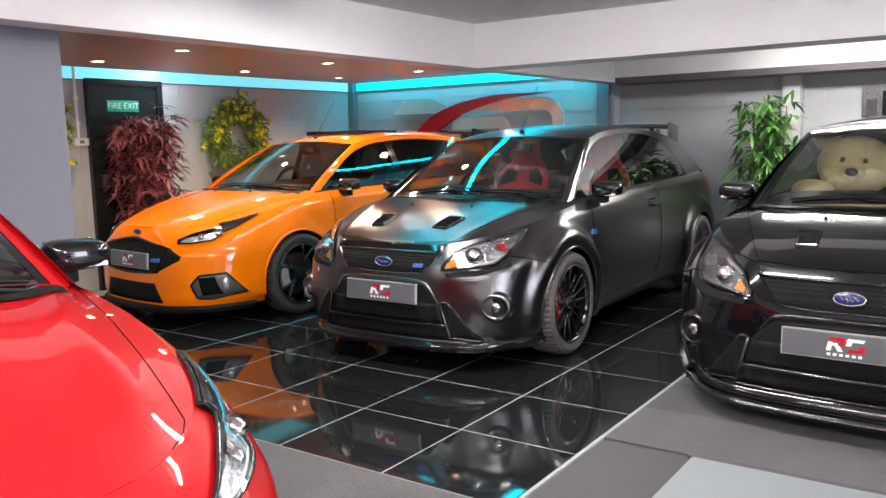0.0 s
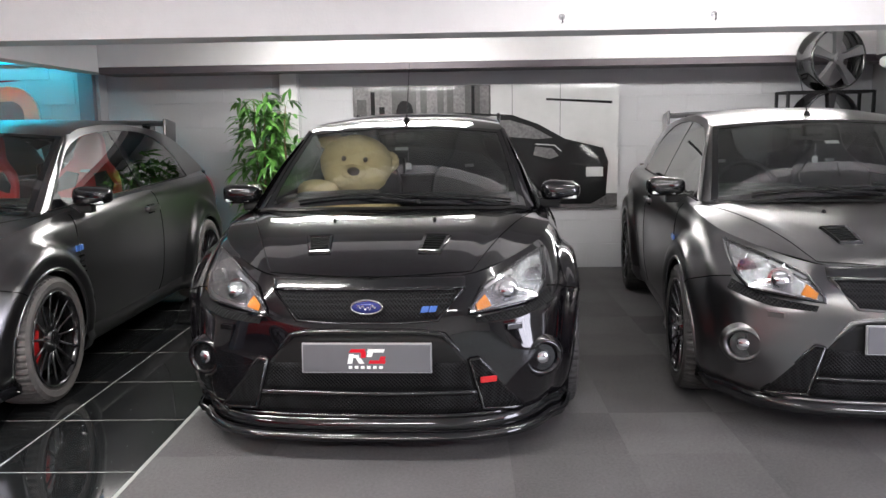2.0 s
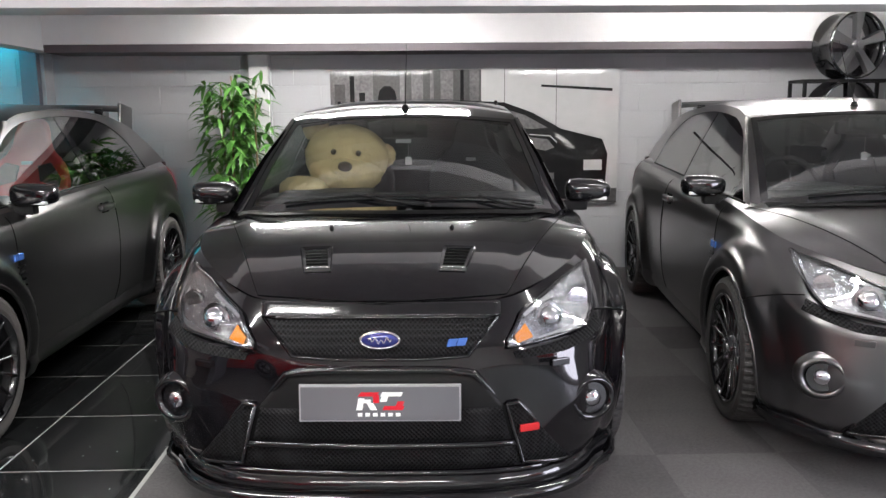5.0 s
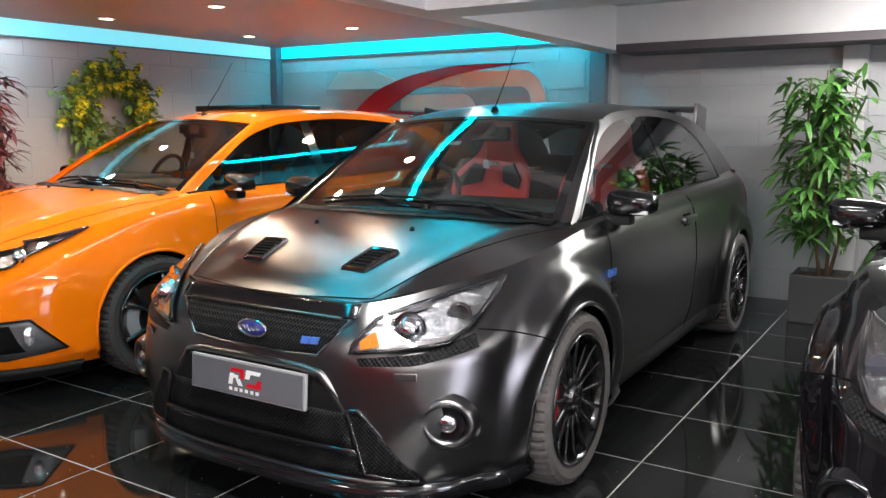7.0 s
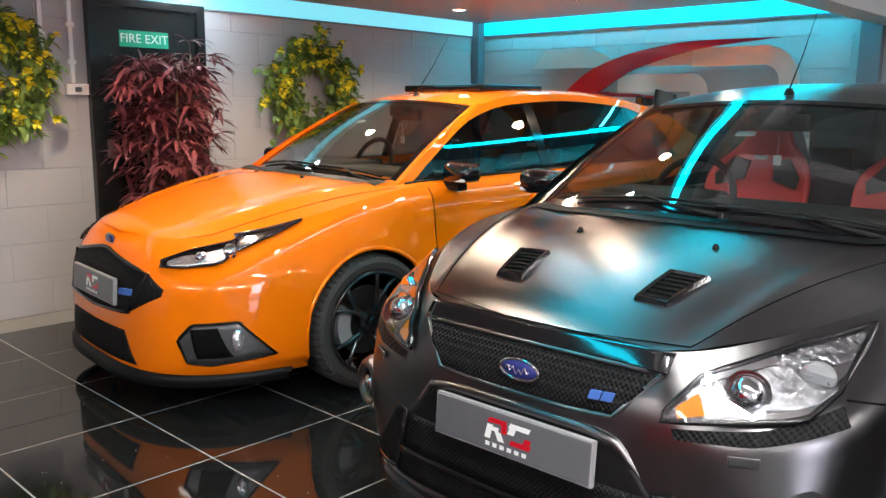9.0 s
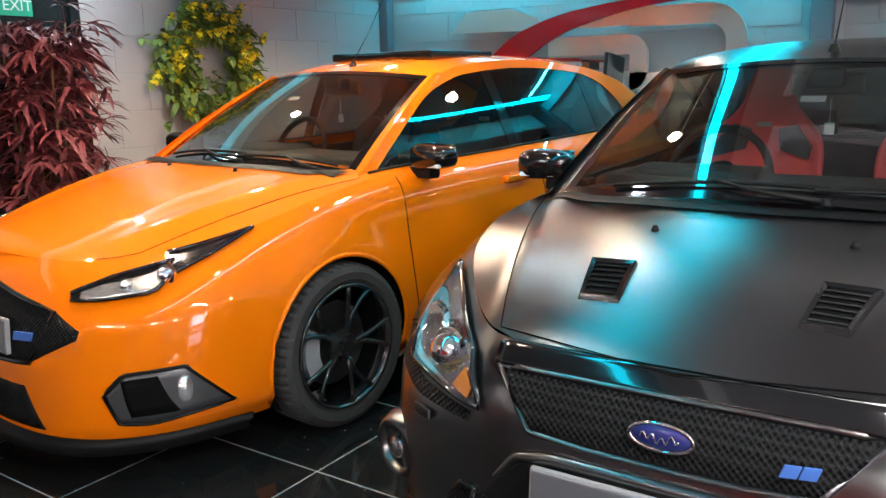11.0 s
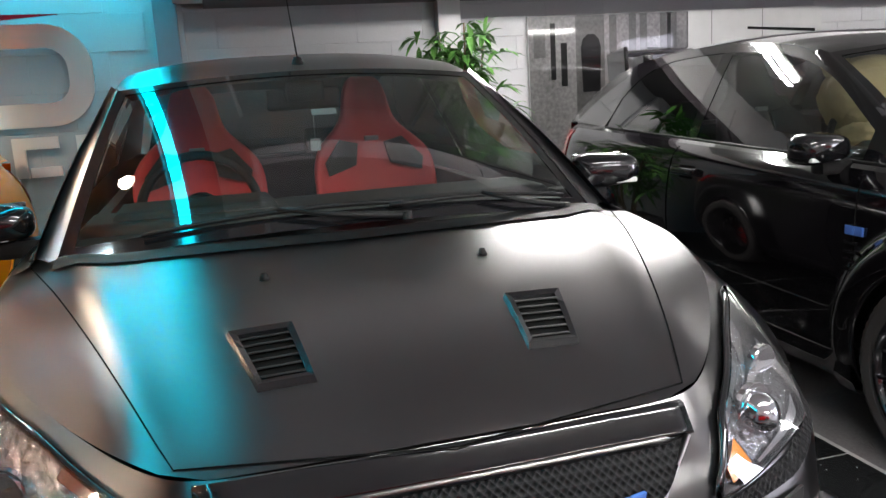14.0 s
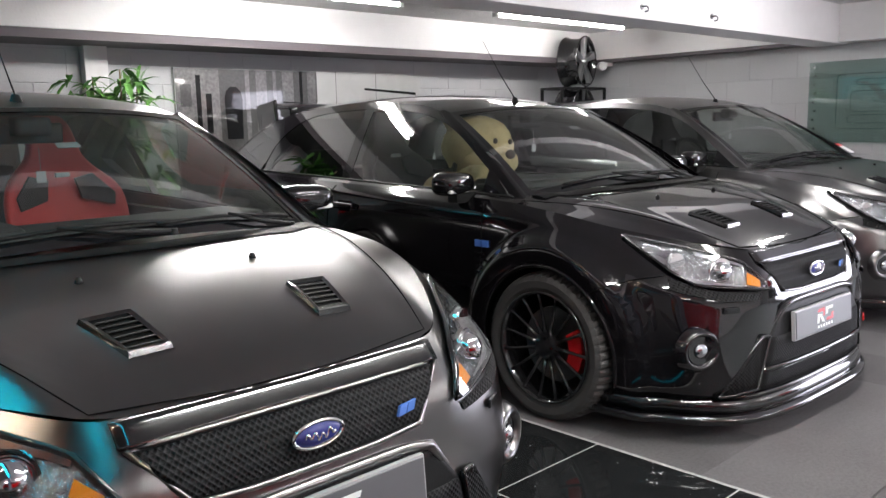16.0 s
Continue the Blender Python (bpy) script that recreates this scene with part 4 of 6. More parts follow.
    part("dashboard", join(box(-0.69, 0.69, 0.20, 0.78, 0.80, 0.955, 0.05, 3), box(-0.6, -0.14, 0.55, 0.84, 0.90, 1.005, 0.045, 3), box(-0.68, 0.68, 0.5, 0.8, 0.85, 0.985, 0.04, 3)), M["trim_int"], car, "dark moulded dashboard", smooth=True)
    part("centre_console", box(-0.11, 0.11, 0.7, 1.6, 0.27, 0.55, 0.03), M["trim_int"], car)
    part("rear_bench", join(box(-0.6, 0.6, 2.0, 2.5, 0.34, 0.52, 0.05), box(-0.6, 0.6, 2.42, 2.6, 0.5, 1.0, 0.06), box(-0.42, -0.18, 2.5, 2.6, 0.98, 1.13, 0.04), box(0.18, 0.42, 2.5, 2.6, 0.98, 1.13, 0.04)), M["seat_dark"], car)
    for sx in (-0.36, 0.36):
        seat(car, sx, 1.42, seat_cover, M["seat_dark"])
    stw = new("steering_wheel")
    stw.parent, stw.matrix_local = car, pose(-0.36, 0.93, 0.95, 68, 0, 0)
    v, f = tube([(0.185 * math.cos(2 * math.pi * i / 40), 0.185 * math.sin(2 * math.pi * i / 40), 0) for i in range(40)], 0.016, 8, True)
    link("rim", v, f, M["black_plastic"], stw)
    part("hub", join(cyl(0.07, 0.05, 0.05, pose(0, 0, -0.01), 20), box(-0.18, 0.18, -0.02, 0.02, -0.012, 0.008), box(-0.02, 0.02, -0.18, 0.0, -0.012, 0.008)), M["black_plastic"], stw)
    part("inside_mirror", join(box(-0.12, 0.12, -0.015, 0.02, -0.035, 0.035, 0.014, 3), box(-0.06, 0.06, -0.09, -0.01, -0.01, 0.055, 0.02)), M["black_plastic"], car, smooth=True, m=pose(0, 0.93, 1.285))
    part("hanging_tag", join(box(-0.016, 0.016, -0.002, 0.002, -0.04, 0.0), box(-0.001, 0.001, -0.001, 0.001, 0.0, 0.08)), M["plate_frame"], car, "white paper tag hanging inside", m=pose(0.02, 0.88, 1.155))
    part("dealer_sticker", box(-0.036, 0.036, -0.001, 0.001, -0.017, 0.017), M["plate_frame"], car, "small pale sticker inside the screen", m=Matrix.Translation(screen(0.02, 0.62, -0.006)) @ pose(0, 0, 0, -62, 0, 0))
    # aerial
    ant = new("aerial")
    ant.parent, ant.matrix_local = car, pose(0, 1.0, 1.402)
    part("aerial_base", cyl(0.024, 0.012, 0.03, pose(0, 0.004, 0.005), 16), M["black_plastic"], ant)
    v, f = tube([(0, 0, 0.01), (0, 0.13, 0.17), (0, 0.26, 0.36)], [0.0035, 0.0022, 0.0016], 6)
    link("aerial_mast", v, f, M["black_plastic"], ant)
    # wipers and washer jets
    for wx0, wx1, wt in ((-0.50, 0.14, 0.10), (0.10, 0.62, 0.09)):
        wp = new("wiper")
        wp.parent = car
        pts = [screen(wx0 / 0.7 + (wx1 - wx0) / 0.7 * i / 12, 0.045 + 0.022 * math.sin(math.pi * i / 12 * 0.8), 0.014) for i in range(13)]
        v, f = tube(pts, 0.0065, 6)
        link("wiper_blade", v, f, M["black_plastic"], wp)
        v, f = tube([screen(wx1 / 0.7 * 0.97, 0.0, 0.014), screen((wx1 * 0.7 + wx0 * 0.3) / 0.7, 0.022, 0.02), pts[6] + Vector((0, -0.004, 0.008))], [0.010, 0.008, 0.005], 6)
        link("wiper_arm", v, f, M["black_plastic"], wp)
        part("wiper_pivot", cyl(0.016, 0.012, 0.018, Matrix.Translation(screen(wx1 / 0.7 * 0.97, 0.0, 0.014)), 14), M["black_plastic"], wp)
    for sx in (-0.24, 0.24):
        part("washer_jet", cyl(0.012, 0.006, 0.016, pose(sx, -0.12 if not newer else 0.03, S.deck(sx, -0.12 if not newer else 0.03) + 0.005), 12), M["black_plastic"], car, smooth=True)
    # cowl under the wipers
    v = []
    for i in range(25):
        u = i / 12 - 1
        for k in range(4):
            x, y = 0.69 * u, 0.065 + 0.10 * u * u + 0.09 * k / 3
            v.append((x, y, S.deck(x, y) + 0.005 + (0.004 if 0 < k < 3 else 0)))
    link("cowl_panel", v, grid_faces(25, 4), M["black_plastic"], car, "black plastic cowl")
    # shut line round the bonnet
    for sg in (-1, 1):
        pts = []
        for i in range(20):
            y0 = -0.68 if not newer else -0.74
            y = y0 + (0.26 - y0) * i / 19
            x = min((0.53 + 0.22 * (i / 19) ** 0.85) if newer else (0.40 + 0.35 * (i / 19) ** 0.9), S.deck_edge(y)[0] * 0.985)
            pts.append((x * sg, y, S.deck(x, y) + 0.0008))
        v, f = tube(pts, 0.0016, 5)
        link("bonnet_seam", v, f, M["dark"], car)
    # ---- nose ----
    fr = lambda off: (lambda x, z: S.front(x, z, off))
    def nose(name, low, high, material, off=0.004, cols=18, rows=6, label="", both=False, rim=None, rim_r=0.006, depth=0.015):
        for sg in ((1, -1) if both else (1,)):
            fn = lambda x, z: S.front(x * sg, z, off)
            vf = thick(patch(fn, low, high, cols, rows), (0, depth, 0))
            if sg < 0:
                vf = (vf[0], [q[::-1] for q in vf[1]])
            ob = link(name, *vf, material, car, label)
            if rim:
                v, f = tube(outline(lambda x, z: S.front(x * sg, z, off + 0.002), low, high), rim_r, 6, True)
                link(name + "_rim", v, f, rim, car)
    def lamp(low, high, smoked):
        for sg in (1, -1):
            hl = new("headlight")
            hl.parent = car
            def cn(o):
                return lambda a, z: (lambda p: Vector((p.x * sg, p.y, p.z)))(S.P(a, min(z, S.top(a) - 0.002), o))
            fix = (lambda vf: vf) if sg > 0 else (lambda vf: (vf[0], [q[::-1] for q in vf[1]]))
            link("reflector", *fix(patch(cn(0.004), low, high, 22, 8)), M["lamp_dark"] if smoked else M["lamp_metal"], hl, "faceted bright reflector")
            link("lamp_lens", *fix(patch(cn(0.022), low, high, 22, 8)), M["lens"], hl, "clear lamp cover")
            v, f = tube(outline(cn(0.012), low, high), 0.0075, 6, True)
            link("lamp_surround", v, f, M["black_gloss"], hl)
            def mid(t, k):
                n = len(low) - 1
                i = min(int(t * n), n - 1)
                q = t * n - i
                lo_, hi_ = [low[i][e] + (low[i + 1][e] - low[i][e]) * q for e in (0, 1)], [high[i][e] + (high[i + 1][e] - high[i][e]) * q for e in (0, 1)]
                return cn(0.008)(lo_[0] + (hi_[0] - lo_[0]) * k, lo_[1] + (hi_[1] - lo_[1]) * k)
            for t, r in (((0.32, 0.022), (0.52, 0.032)) if smoked else ((0.45, 0.048), (0.72, 0.036))):
                c = mid(t, 0.5)
                dirn = Vector((0.35 * sg, -0.92, 0.05)).to_track_quat("Z", "Y").to_matrix().to_4x4()
                part("projector", join(cyl(r, r * 0.95, 0.02, Matrix.Translation(c) @ dirn, 28), cyl(r * 1.12, r * 1.12, 0.012, Matrix.Translation(c) @ dirn, 28)), M["chrome"], hl, smooth=False)
                if smoked or r > 0.04:
                    part("bulb_lens", ball(r * 0.86, Matrix.Translation(c + Vector((0.1 * sg, -0.3, 0)) * 0.03), 12), M["bulb_glass"], hl, smooth=True)
            if not smoked:
                n = len(low) - 1

                def on(line, t):
                    e = min(int(t * n), n - 1)
                    q = t * n - e
                    return [line[e][w] + (line[e + 1][w] - line[e][w]) * q for w in (0, 1)]
                sub_l, sub_h = [], []
                for t in (0.10, 0.15, 0.20, 0.26):
                    p, q = on(low, t), on(high, t)
                    sub_l.append([p[w] + (q[w] - p[w]) * 0.18 for w in (0, 1)])
                    sub_h.append([p[w] + (q[w] - p[w]) * 0.72 for w in (0, 1)])
                link("turn_lamp", *fix(patch(cn(0.012), sub_l, sub_h, 8, 5)), M["amber"], hl, "amber turn lamp")
                for t0, t1, k0, k1 in ((0.80, 0.95, 0.30, 0.55), (0.30, 0.56, 0.84, 0.96), (0.3, 0.95, 0.02, 0.12)):
                    sub_l, sub_h = [], []
                    for e in range(4):
                        p, q = on(low, t0 + (t1 - t0) * e / 3), on(high, t0 + (t1 - t0) * e / 3)
                        sub_l.append([p[w] + (q[w] - p[w]) * k0 for w in (0, 1)])
                        sub_h.append([p[w] + (q[w] - p[w]) * k1 for w in (0, 1)])
                    link("lamp_facet", *fix(patch(cn(0.011), sub_l, sub_h, 8, 4)), M["chrome"], hl)
            else:
                n = len(low) - 1

                def on(line, t):
                    e = min(int(t * n), n - 1)
                    q = t * n - e
                    return [line[e][w] + (line[e + 1][w] - line[e][w]) * q for w in (0, 1)]
                sub_l, sub_h = [], []
                for e in range(6):
                    t = 0.06 + 0.56 * e / 5
                    p, q = on(low, t), on(high, t)
                    sub_l.append([p[w] + (q[w] - p[w]) * 0.12 for w in (0, 1)])
                    sub_h.append([p[w] + (q[w] - p[w]) * (0.74 + 0.06 * math.sin(e * 2.0)) for w in (0, 1)])
                link("lamp_bowl", *fix(patch(cn(0.009), sub_l, sub_h, 14, 6)), M["lamp_bowl"], hl, "bright faceted bowl")
                v, f = tube([mid(t / 12, 0.12) for t in range(1, 8)], 0.004, 6)
                link("light_bar", v, f, M["plastic_white"], hl)
    if not newer:
        # dark mouth behind the plate, lower grille, side pods
        nose("mouth", [(-0.60, 0.19), (-0.3, 0.185), (0.3, 0.185), (0.60, 0.19)], [(-0.31, 0.525), (-0.22, 0.538), (0.22, 0.538), (0.31, 0.525)], M["black_plastic"], 0.003, 26, 10, rim=paint, rim_r=0.014)
        nose("lower_grille", [(-0.43, 0.30), (0, 0.295), (0.43, 0.30)], [(-0.40, 0.41), (0, 0.41), (0.40, 0.41)], M["grille"], 0.009, 24, 6, "black woven lower grille")
        nose("bottom_grille", [(-0.47, 0.205), (0, 0.2), (0.47, 0.205)], [(-0.44, 0.275), (0, 0.27), (0.44, 0.275)], M["grille"], 0.009, 24, 4, "black woven bottom grille")
        nose("grille_bar", [(-0.45, 0.278), (0, 0.273), (0.45, 0.278)], [(-0.44, 0.296), (0, 0.291), (0.44, 0.296)], M["black_gloss"], 0.018, 24, 3)
        nose("side_pod", [(0.47, 0.215), (0.64, 0.20)], [(0.415, 0.42), (0.455, 0.425)], M["grille"], 0.008, 10, 8, "black mesh side pod", True, M["black_gloss"], 0.008)
        nose("upper_grille", [(-0.29, 0.582), (-0.15, 0.572), (0.15, 0.572), (0.29, 0.582)], [(-0.39, 0.70), (-0.2, 0.698), (0.2, 0.698), (0.39, 0.70)], M["grille"], 0.003, 30, 7, "black woven upper grille", rim=paint, rim_r=0.007)
        nose("grille_cap", [(-0.40, 0.700), (0, 0.698), (0.40, 0.700)], [(-0.40, 0.742), (0, 0.741), (0.40, 0.742)], M["black_gloss"], 0.010, 30, 7, "gloss black bonnet lip", depth=0.03)
        a = S.a_front
        b = S.a_side
        lamp([(a(0.415, 0.605), 0.606), (a(0.54, 0.62), 0.618), (a(0.69, 0.64), 0.636), (b(-0.50, 0.69), 0.688)],
             [(a(0.42, 0.625), 0.626), (a(0.475, 0.70), 0.712), (a(0.64, 0.75), 0.775), (b(-0.30, 0.80), 0.812)], False)
        for sg in (-1, 1):
            cn = lambda aa, z: (lambda p: Vector((p.x * sg, p.y, p.z)))(S.P(aa, z, 0.003))
            vf = patch(cn, [(a(0.45, 0.57), 0.568), (a(0.62, 0.58), 0.578), (b(-0.53, 0.63), 0.628)], [(a(0.44, 0.59), 0.592), (a(0.62, 0.615), 0.612), (b(-0.50, 0.68), 0.668)], 16, 4)
            link("lamp_under_mesh", vf[0], vf[1] if sg > 0 else [q[::-1] for q in vf[1]], M["grille"], car)
            fc = S.front(0.715 * sg, 0.40, 0.016)
            dirn = Vector((0.36 * sg, -0.93, 0)).to_track_quat("Z", "Y").to_matrix().to_4x4()
            fl = new("fog_lamp")
            fl.parent, fl.matrix_local = car, Matrix.Translation(fc) @ dirn
            ring = [(0.104, -0.034), (0.096, -0.018), (0.087, -0.005), (0.079, 0.002), (0.071, 0.002), (0.064, -0.005), (0.058, -0.020)]
            v = [(r * math.cos(2 * math.pi * q / 40), 0.9 * r * math.sin(2 * math.pi * q / 40), h) for q in range(40) for r, h in ring]
            f = [(q * 7 + k, ((q + 1) % 40) * 7 + k, ((q + 1) % 40) * 7 + k + 1, q * 7 + k + 1) for q in range(40) for k in range(6)]
            link("fog_surround", v, f, paint, fl, "painted flared ring")
            part("fog_bowl", cyl(0.062, 0.055, 0.012, pose(0, 0, -0.018), 32), M["black_gloss"], fl)
            part("fog_lens", ball(0.03, pose(0, 0, -0.010) @ Matrix.Diagonal((1, 1, 0.5, 1)), 12), M["bulb_glass"], fl, "bright round lens", smooth=True)
            part("washer_flap", box(-0.035, 0.035, -0.004, 0.004, -0.012, 0.012, 0.003), paint, car, m=Matrix.Translation(S.front(0.60 * sg, 0.545, 0.006)) @ pose(0, 0, 0, 0, 0, 28 * sg))
            # bonnet louvres
            bv = new("bonnet_vent")
            bv.parent = car
            y0, y1 = -0.505, -0.335

            def bon(u, w, o):
                """A point over the vent: u 0 to 1 from the inner to the outer side, w 0 to 1 from front to rear."""
                x0, x1 = 0.190 + 0.016 * w, 0.290 + 0.040 * w
                x, y = (x0 + (x1 - x0) * u) * sg, y0 + (y1 - y0) * w
                return Vector((x, y, S.deck(x, y) + o))
            ring, rim = [(0, 0), (1, 0), (1, 1), (0, 1)], []
            v, f = [], []
            for q in range(4):
                (u0, w0), (u1, w1) = ring[q], ring[(q + 1) % 4]
                for e in range(6):
                    u, w = u0 + (u1 - u0) * e / 6, w0 + (w1 - w0) * e / 6
                    iu, iw = 0.13 + 0.74 * u, 0.10 + 0.80 * w
                    v += [bon(u, w, -0.001), bon(u * 0.93 + 0.035, w * 0.95 + 0.025, 0.012), bon(iu, iw, 0.009), bon(iu, iw, -0.004)]
            for q in range(24):
                for k in range(3):
                    c = [q * 4 + k, ((q + 1) % 24) * 4 + k, ((q + 1) % 24) * 4 + k + 1, q * 4 + k + 1]
                    f.append(tuple(c) if sg > 0 else tuple(c[::-1]))
            link("vent_frame", v, f, M["black_gloss"], bv, smooth=False)
            # Dark sheet on the uncut bonnet for the shaded depth below the louvres.
            v = [bon(0.1 + 0.8 * i / 4, 0.08 + 0.84 * j / 6, 0.0012) for i in range(5) for j in range(7)]
            link("vent_floor", v, grid_faces(5, 7), M["dark"], bv)
            for k in range(6):
                w = 0.10 + 0.8 * (k + 0.5) / 6
                b0, b1 = bon(0.13, w + 0.05, 0.001), bon(0.87, w + 0.05, 0.001)
                t0, t1 = bon(0.13, w - 0.02, 0.010), bon(0.87, w - 0.02, 0.010)
                dn = Vector((0, -0.002, -0.003))
                link("louvre", [b0, b1, t1, t0, b0 + dn, b1 + dn, t1 + dn, t0 + dn], [(0, 1, 2, 3), (7, 6, 5, 4), (0, 4, 5, 1), (2, 6, 7, 3)], M["black_plastic"], bv, smooth=False)
            # shut line between bumper and wing, from the lamp back to the arch
            pts = []
            for e in range(10):
                y, z = -0.50 + 0.245 * e / 9, 0.678 - 0.078 * e / 9 + 0.012 * math.sin(math.pi * e / 9)
                p = S.P(S.a_side(y, z), z, 0.001)
                pts.append((p.x * sg, p.y, p.z))
            link("bumper_seam", *tube(pts, 0.0028, 5), M["dark"], car)
        # splitter
        v = []
        for i in range(61):
            u = i / 30 - 1
            aa = abs(u) * 0.80
            p0, p1 = S.P(aa, 0.155), S.P(aa, 0.19)
            sx = 1 if u >= 0 else -1
            out = Vector((p0.x * sx, p0.y, 0)) - Vector((0, 0.4, 0))
            out = Vector((out.x, out.y, 0)).normalized()
            q0, q1 = Vector((p0.x * sx, p0.y, 0.15)), Vector((p1.x * sx, p1.y, 0.185))
            v += [q1, q1 + out * 0.02 + Vector((0, 0, -0.012)), q0 + out * 0.035, q0 + out * 0.035 + Vector((0, 0, -0.022)), q0 + Vector((0, 0, -0.028))]
        link("splitter", v, grid_faces(61, 5), M["black_gloss"], car, "gloss black splitter lip")
        if red_mouth:
            # a second, lower lip in front of the first
            low_v = [Vector((p.x * 1.015, p.y - 0.022, p.z * 0.55 + 0.022)) for p in v]
            link("splitter", low_v, grid_faces(61, 5), M["black_gloss"], car, "lower gloss black splitter blade")
        pl_y = S.front(0, 0.46).y - 0.022
        pl = part("number_plate", box(-0.26, 0.26, -0.008, 0.008, -0.0555, 0.0555, 0.002), M["plate"], car, "grey display plate", m=pose(0, pl_y, 0.436 if red_mouth else 0.462, -4, 0, 0))
        plate_marks(pl)
        bd = part("bonnet_badge", join(ball(1, Matrix.Diagonal((0.062, 0.014, 0.027, 1)), 14)), M["badge_blue"], car, "oval blue badge", smooth=True, m=Matrix.Translation(S.front(0, 0.632, 0.016)))
        v, f = tube([(0.064 * math.cos(2 * math.pi * i / 36), -0.004, 0.028 * math.sin(2 * math.pi * i / 36)) for i in range(36)], 0.0045, 6, True)
        link("badge_rim", v, f, M["chrome"], bd)
        link("badge_stroke", *tube([(-0.038 + 0.076 * e / 24, -0.0125, 0.008 * math.sin(e * 1.05) + 0.004 * math.sin(e * 0.37)) for e in range(25)], 0.0022, 5), M["chrome"], bd)
        part("grille_emblem", emblem_bars(1.0), M["badge_sky"], car, "small blue emblem", m=Matrix.Translation(S.front(0.255, 0.625, 0.01)) @ pose(0, 0, 0, 0, 0, 14) @ Matrix.Scale(0.72, 4))
        for sg in (-1, 1):
            part("side_emblem", join(box(-0.004, 0.004, -0.045, -0.005, -0.016, 0.016, 0.003), box(-0.004, 0.004, 0.0, 0.04, -0.016, 0.016, 0.003)), M["badge_sky"], car, "small blue emblem", m=Matrix.Translation(S.side(0.40, 0.735, sg, 0.005)))
            for k in range(4):
                part("flank_vent", box(-0.004, 0.004, -0.03, 0.03, -0.006, 0.006, 0.002), M["black_gloss"], car, m=Matrix.Translation(S.side(0.41, 0.69 - 0.03 * k, sg, 0.003)))
        if red_mouth:
            part("pod_badge", box(-0.035, 0.035, -0.004, 0.004, -0.012, 0.012, 0.002), M["caliper_red"], car, "small red badge", m=Matrix.Translation(S.front(0.49, 0.34, 0.02)) @ pose(0, 0, 0, 0, 0, 22))
    else:
        nose("upper_grille", [(-0.36, 0.42), (0, 0.40), (0.36, 0.42)], [(-0.45, 0.60), (0, 0.668), (0.45, 0.60)], M["grille"], 0.004, 28, 8, "large black hexagonal grille", rim=M["black_gloss"], rim_r=0.009)
        nose("grille_corner", [(0.355, 0.42), (0.55, 0.515)], [(0.445, 0.60), (0.555, 0.545)], M["grille"], 0.004, 8, 5, both=True)
        nose("lower_grille", [(-0.40, 0.19), (0, 0.185), (0.40, 0.19)], [(-0.32, 0.335), (0, 0.33), (0.32, 0.335)], M["grille"], 0.005, 26, 6, "black woven lower grille")
        nose("side_pod", [(0.655, 0.235), (0.72, 0.225), (0.825, 0.255)], [(0.63, 0.335), (0.68, 0.405), (0.79, 0.415)], M["arch_grey"], 0.006, 14, 6, "dark grey side pod", True, M["black_plastic"], 0.006)
        # Dark sheet laid on the pod for the shade inside its opening.
        nose("pod_opening", [(0.685, 0.255), (0.765, 0.26)], [(0.675, 0.385), (0.745, 0.392)], M["dark"], 0.010, 8, 5, "", True)
        for sg in (-1, 1):
            part("fog_lamp", ball(1, Matrix.Diagonal((0.022, 0.03, 0.05, 1)), 12), M["lamp_bowl"], car, "bright fog lamp", smooth=True, m=Matrix.Translation(S.front(0.785 * sg, 0.335, 0.004)))
        a = S.a_front
        b = S.a_side
        lamp([(a(0.50, 0.63), 0.632), (a(0.60, 0.63), 0.635), (a(0.70, 0.65), 0.652), (b(-0.60, 0.70), 0.70), (b(-0.30, 0.82), 0.815)],
             [(a(0.485, 0.655), 0.655), (a(0.57, 0.70), 0.702), (a(0.68, 0.73), 0.74), (b(-0.57, 0.77), 0.782), (b(-0.29, 0.83), 0.833)], True)
        v = []
        for i in range(61):
            u = i / 30 - 1
            aa = abs(u) * 0.72
            p0, p1 = S.P(aa, 0.155), S.P(aa, 0.18)
            sx = 1 if u >= 0 else -1
            out = Vector((p0.x * sx, p0.y - 0.4, 0)).normalized()
            q0, q1 = Vector((p0.x * sx, p0.y, 0.14)), Vector((p1.x * sx, p1.y, 0.17))
            v += [q1, q1 + out * 0.025 + Vector((0, 0, -0.015)), q0 + out * 0.03, q0 + out * 0.03 + Vector((0, 0, -0.025)), q0 + Vector((0, 0, -0.03))]
        link("splitter", v, grid_faces(61, 5), M["black_plastic"], car, "black splitter lip")
        pl = part("number_plate", box(-0.26, 0.26, -0.008, 0.008, -0.0555, 0.0555, 0.002), M["plate"], car, "grey display plate", m=pose(0, S.front(0, 0.50).y - 0.02, 0.50, -4, 0, 0))
        plate_marks(pl)
        bd = part("bonnet_badge", ball(1, Matrix.Diagonal((0.05, 0.012, 0.021, 1)), 14), M["badge_blue"], car, "oval blue badge", smooth=True, m=Matrix.Translation(S.front(0, 0.70, 0.006)))
        v, f = tube([(0.051 * math.cos(2 * math.pi * i / 36), -0.003, 0.022 * math.sin(2 * math.pi * i / 36)) for i in range(36)], 0.004, 6, True)
        link("badge_rim", v, f, M["chrome"], bd)
        part("grille_emblem", emblem_bars(0.9), M["badge_sky"], car, "small blue emblem", m=Matrix.Translation(S.front(0.34, 0.51, 0.014)) @ pose(0, 0, 0, 0, 0, 18))
        part("sunroof", box(-0.36, 0.36, 1.2, 1.75, 1.425, 1.47, 0.015), M["black_gloss"], car, "dark glass sunroof")
    return car


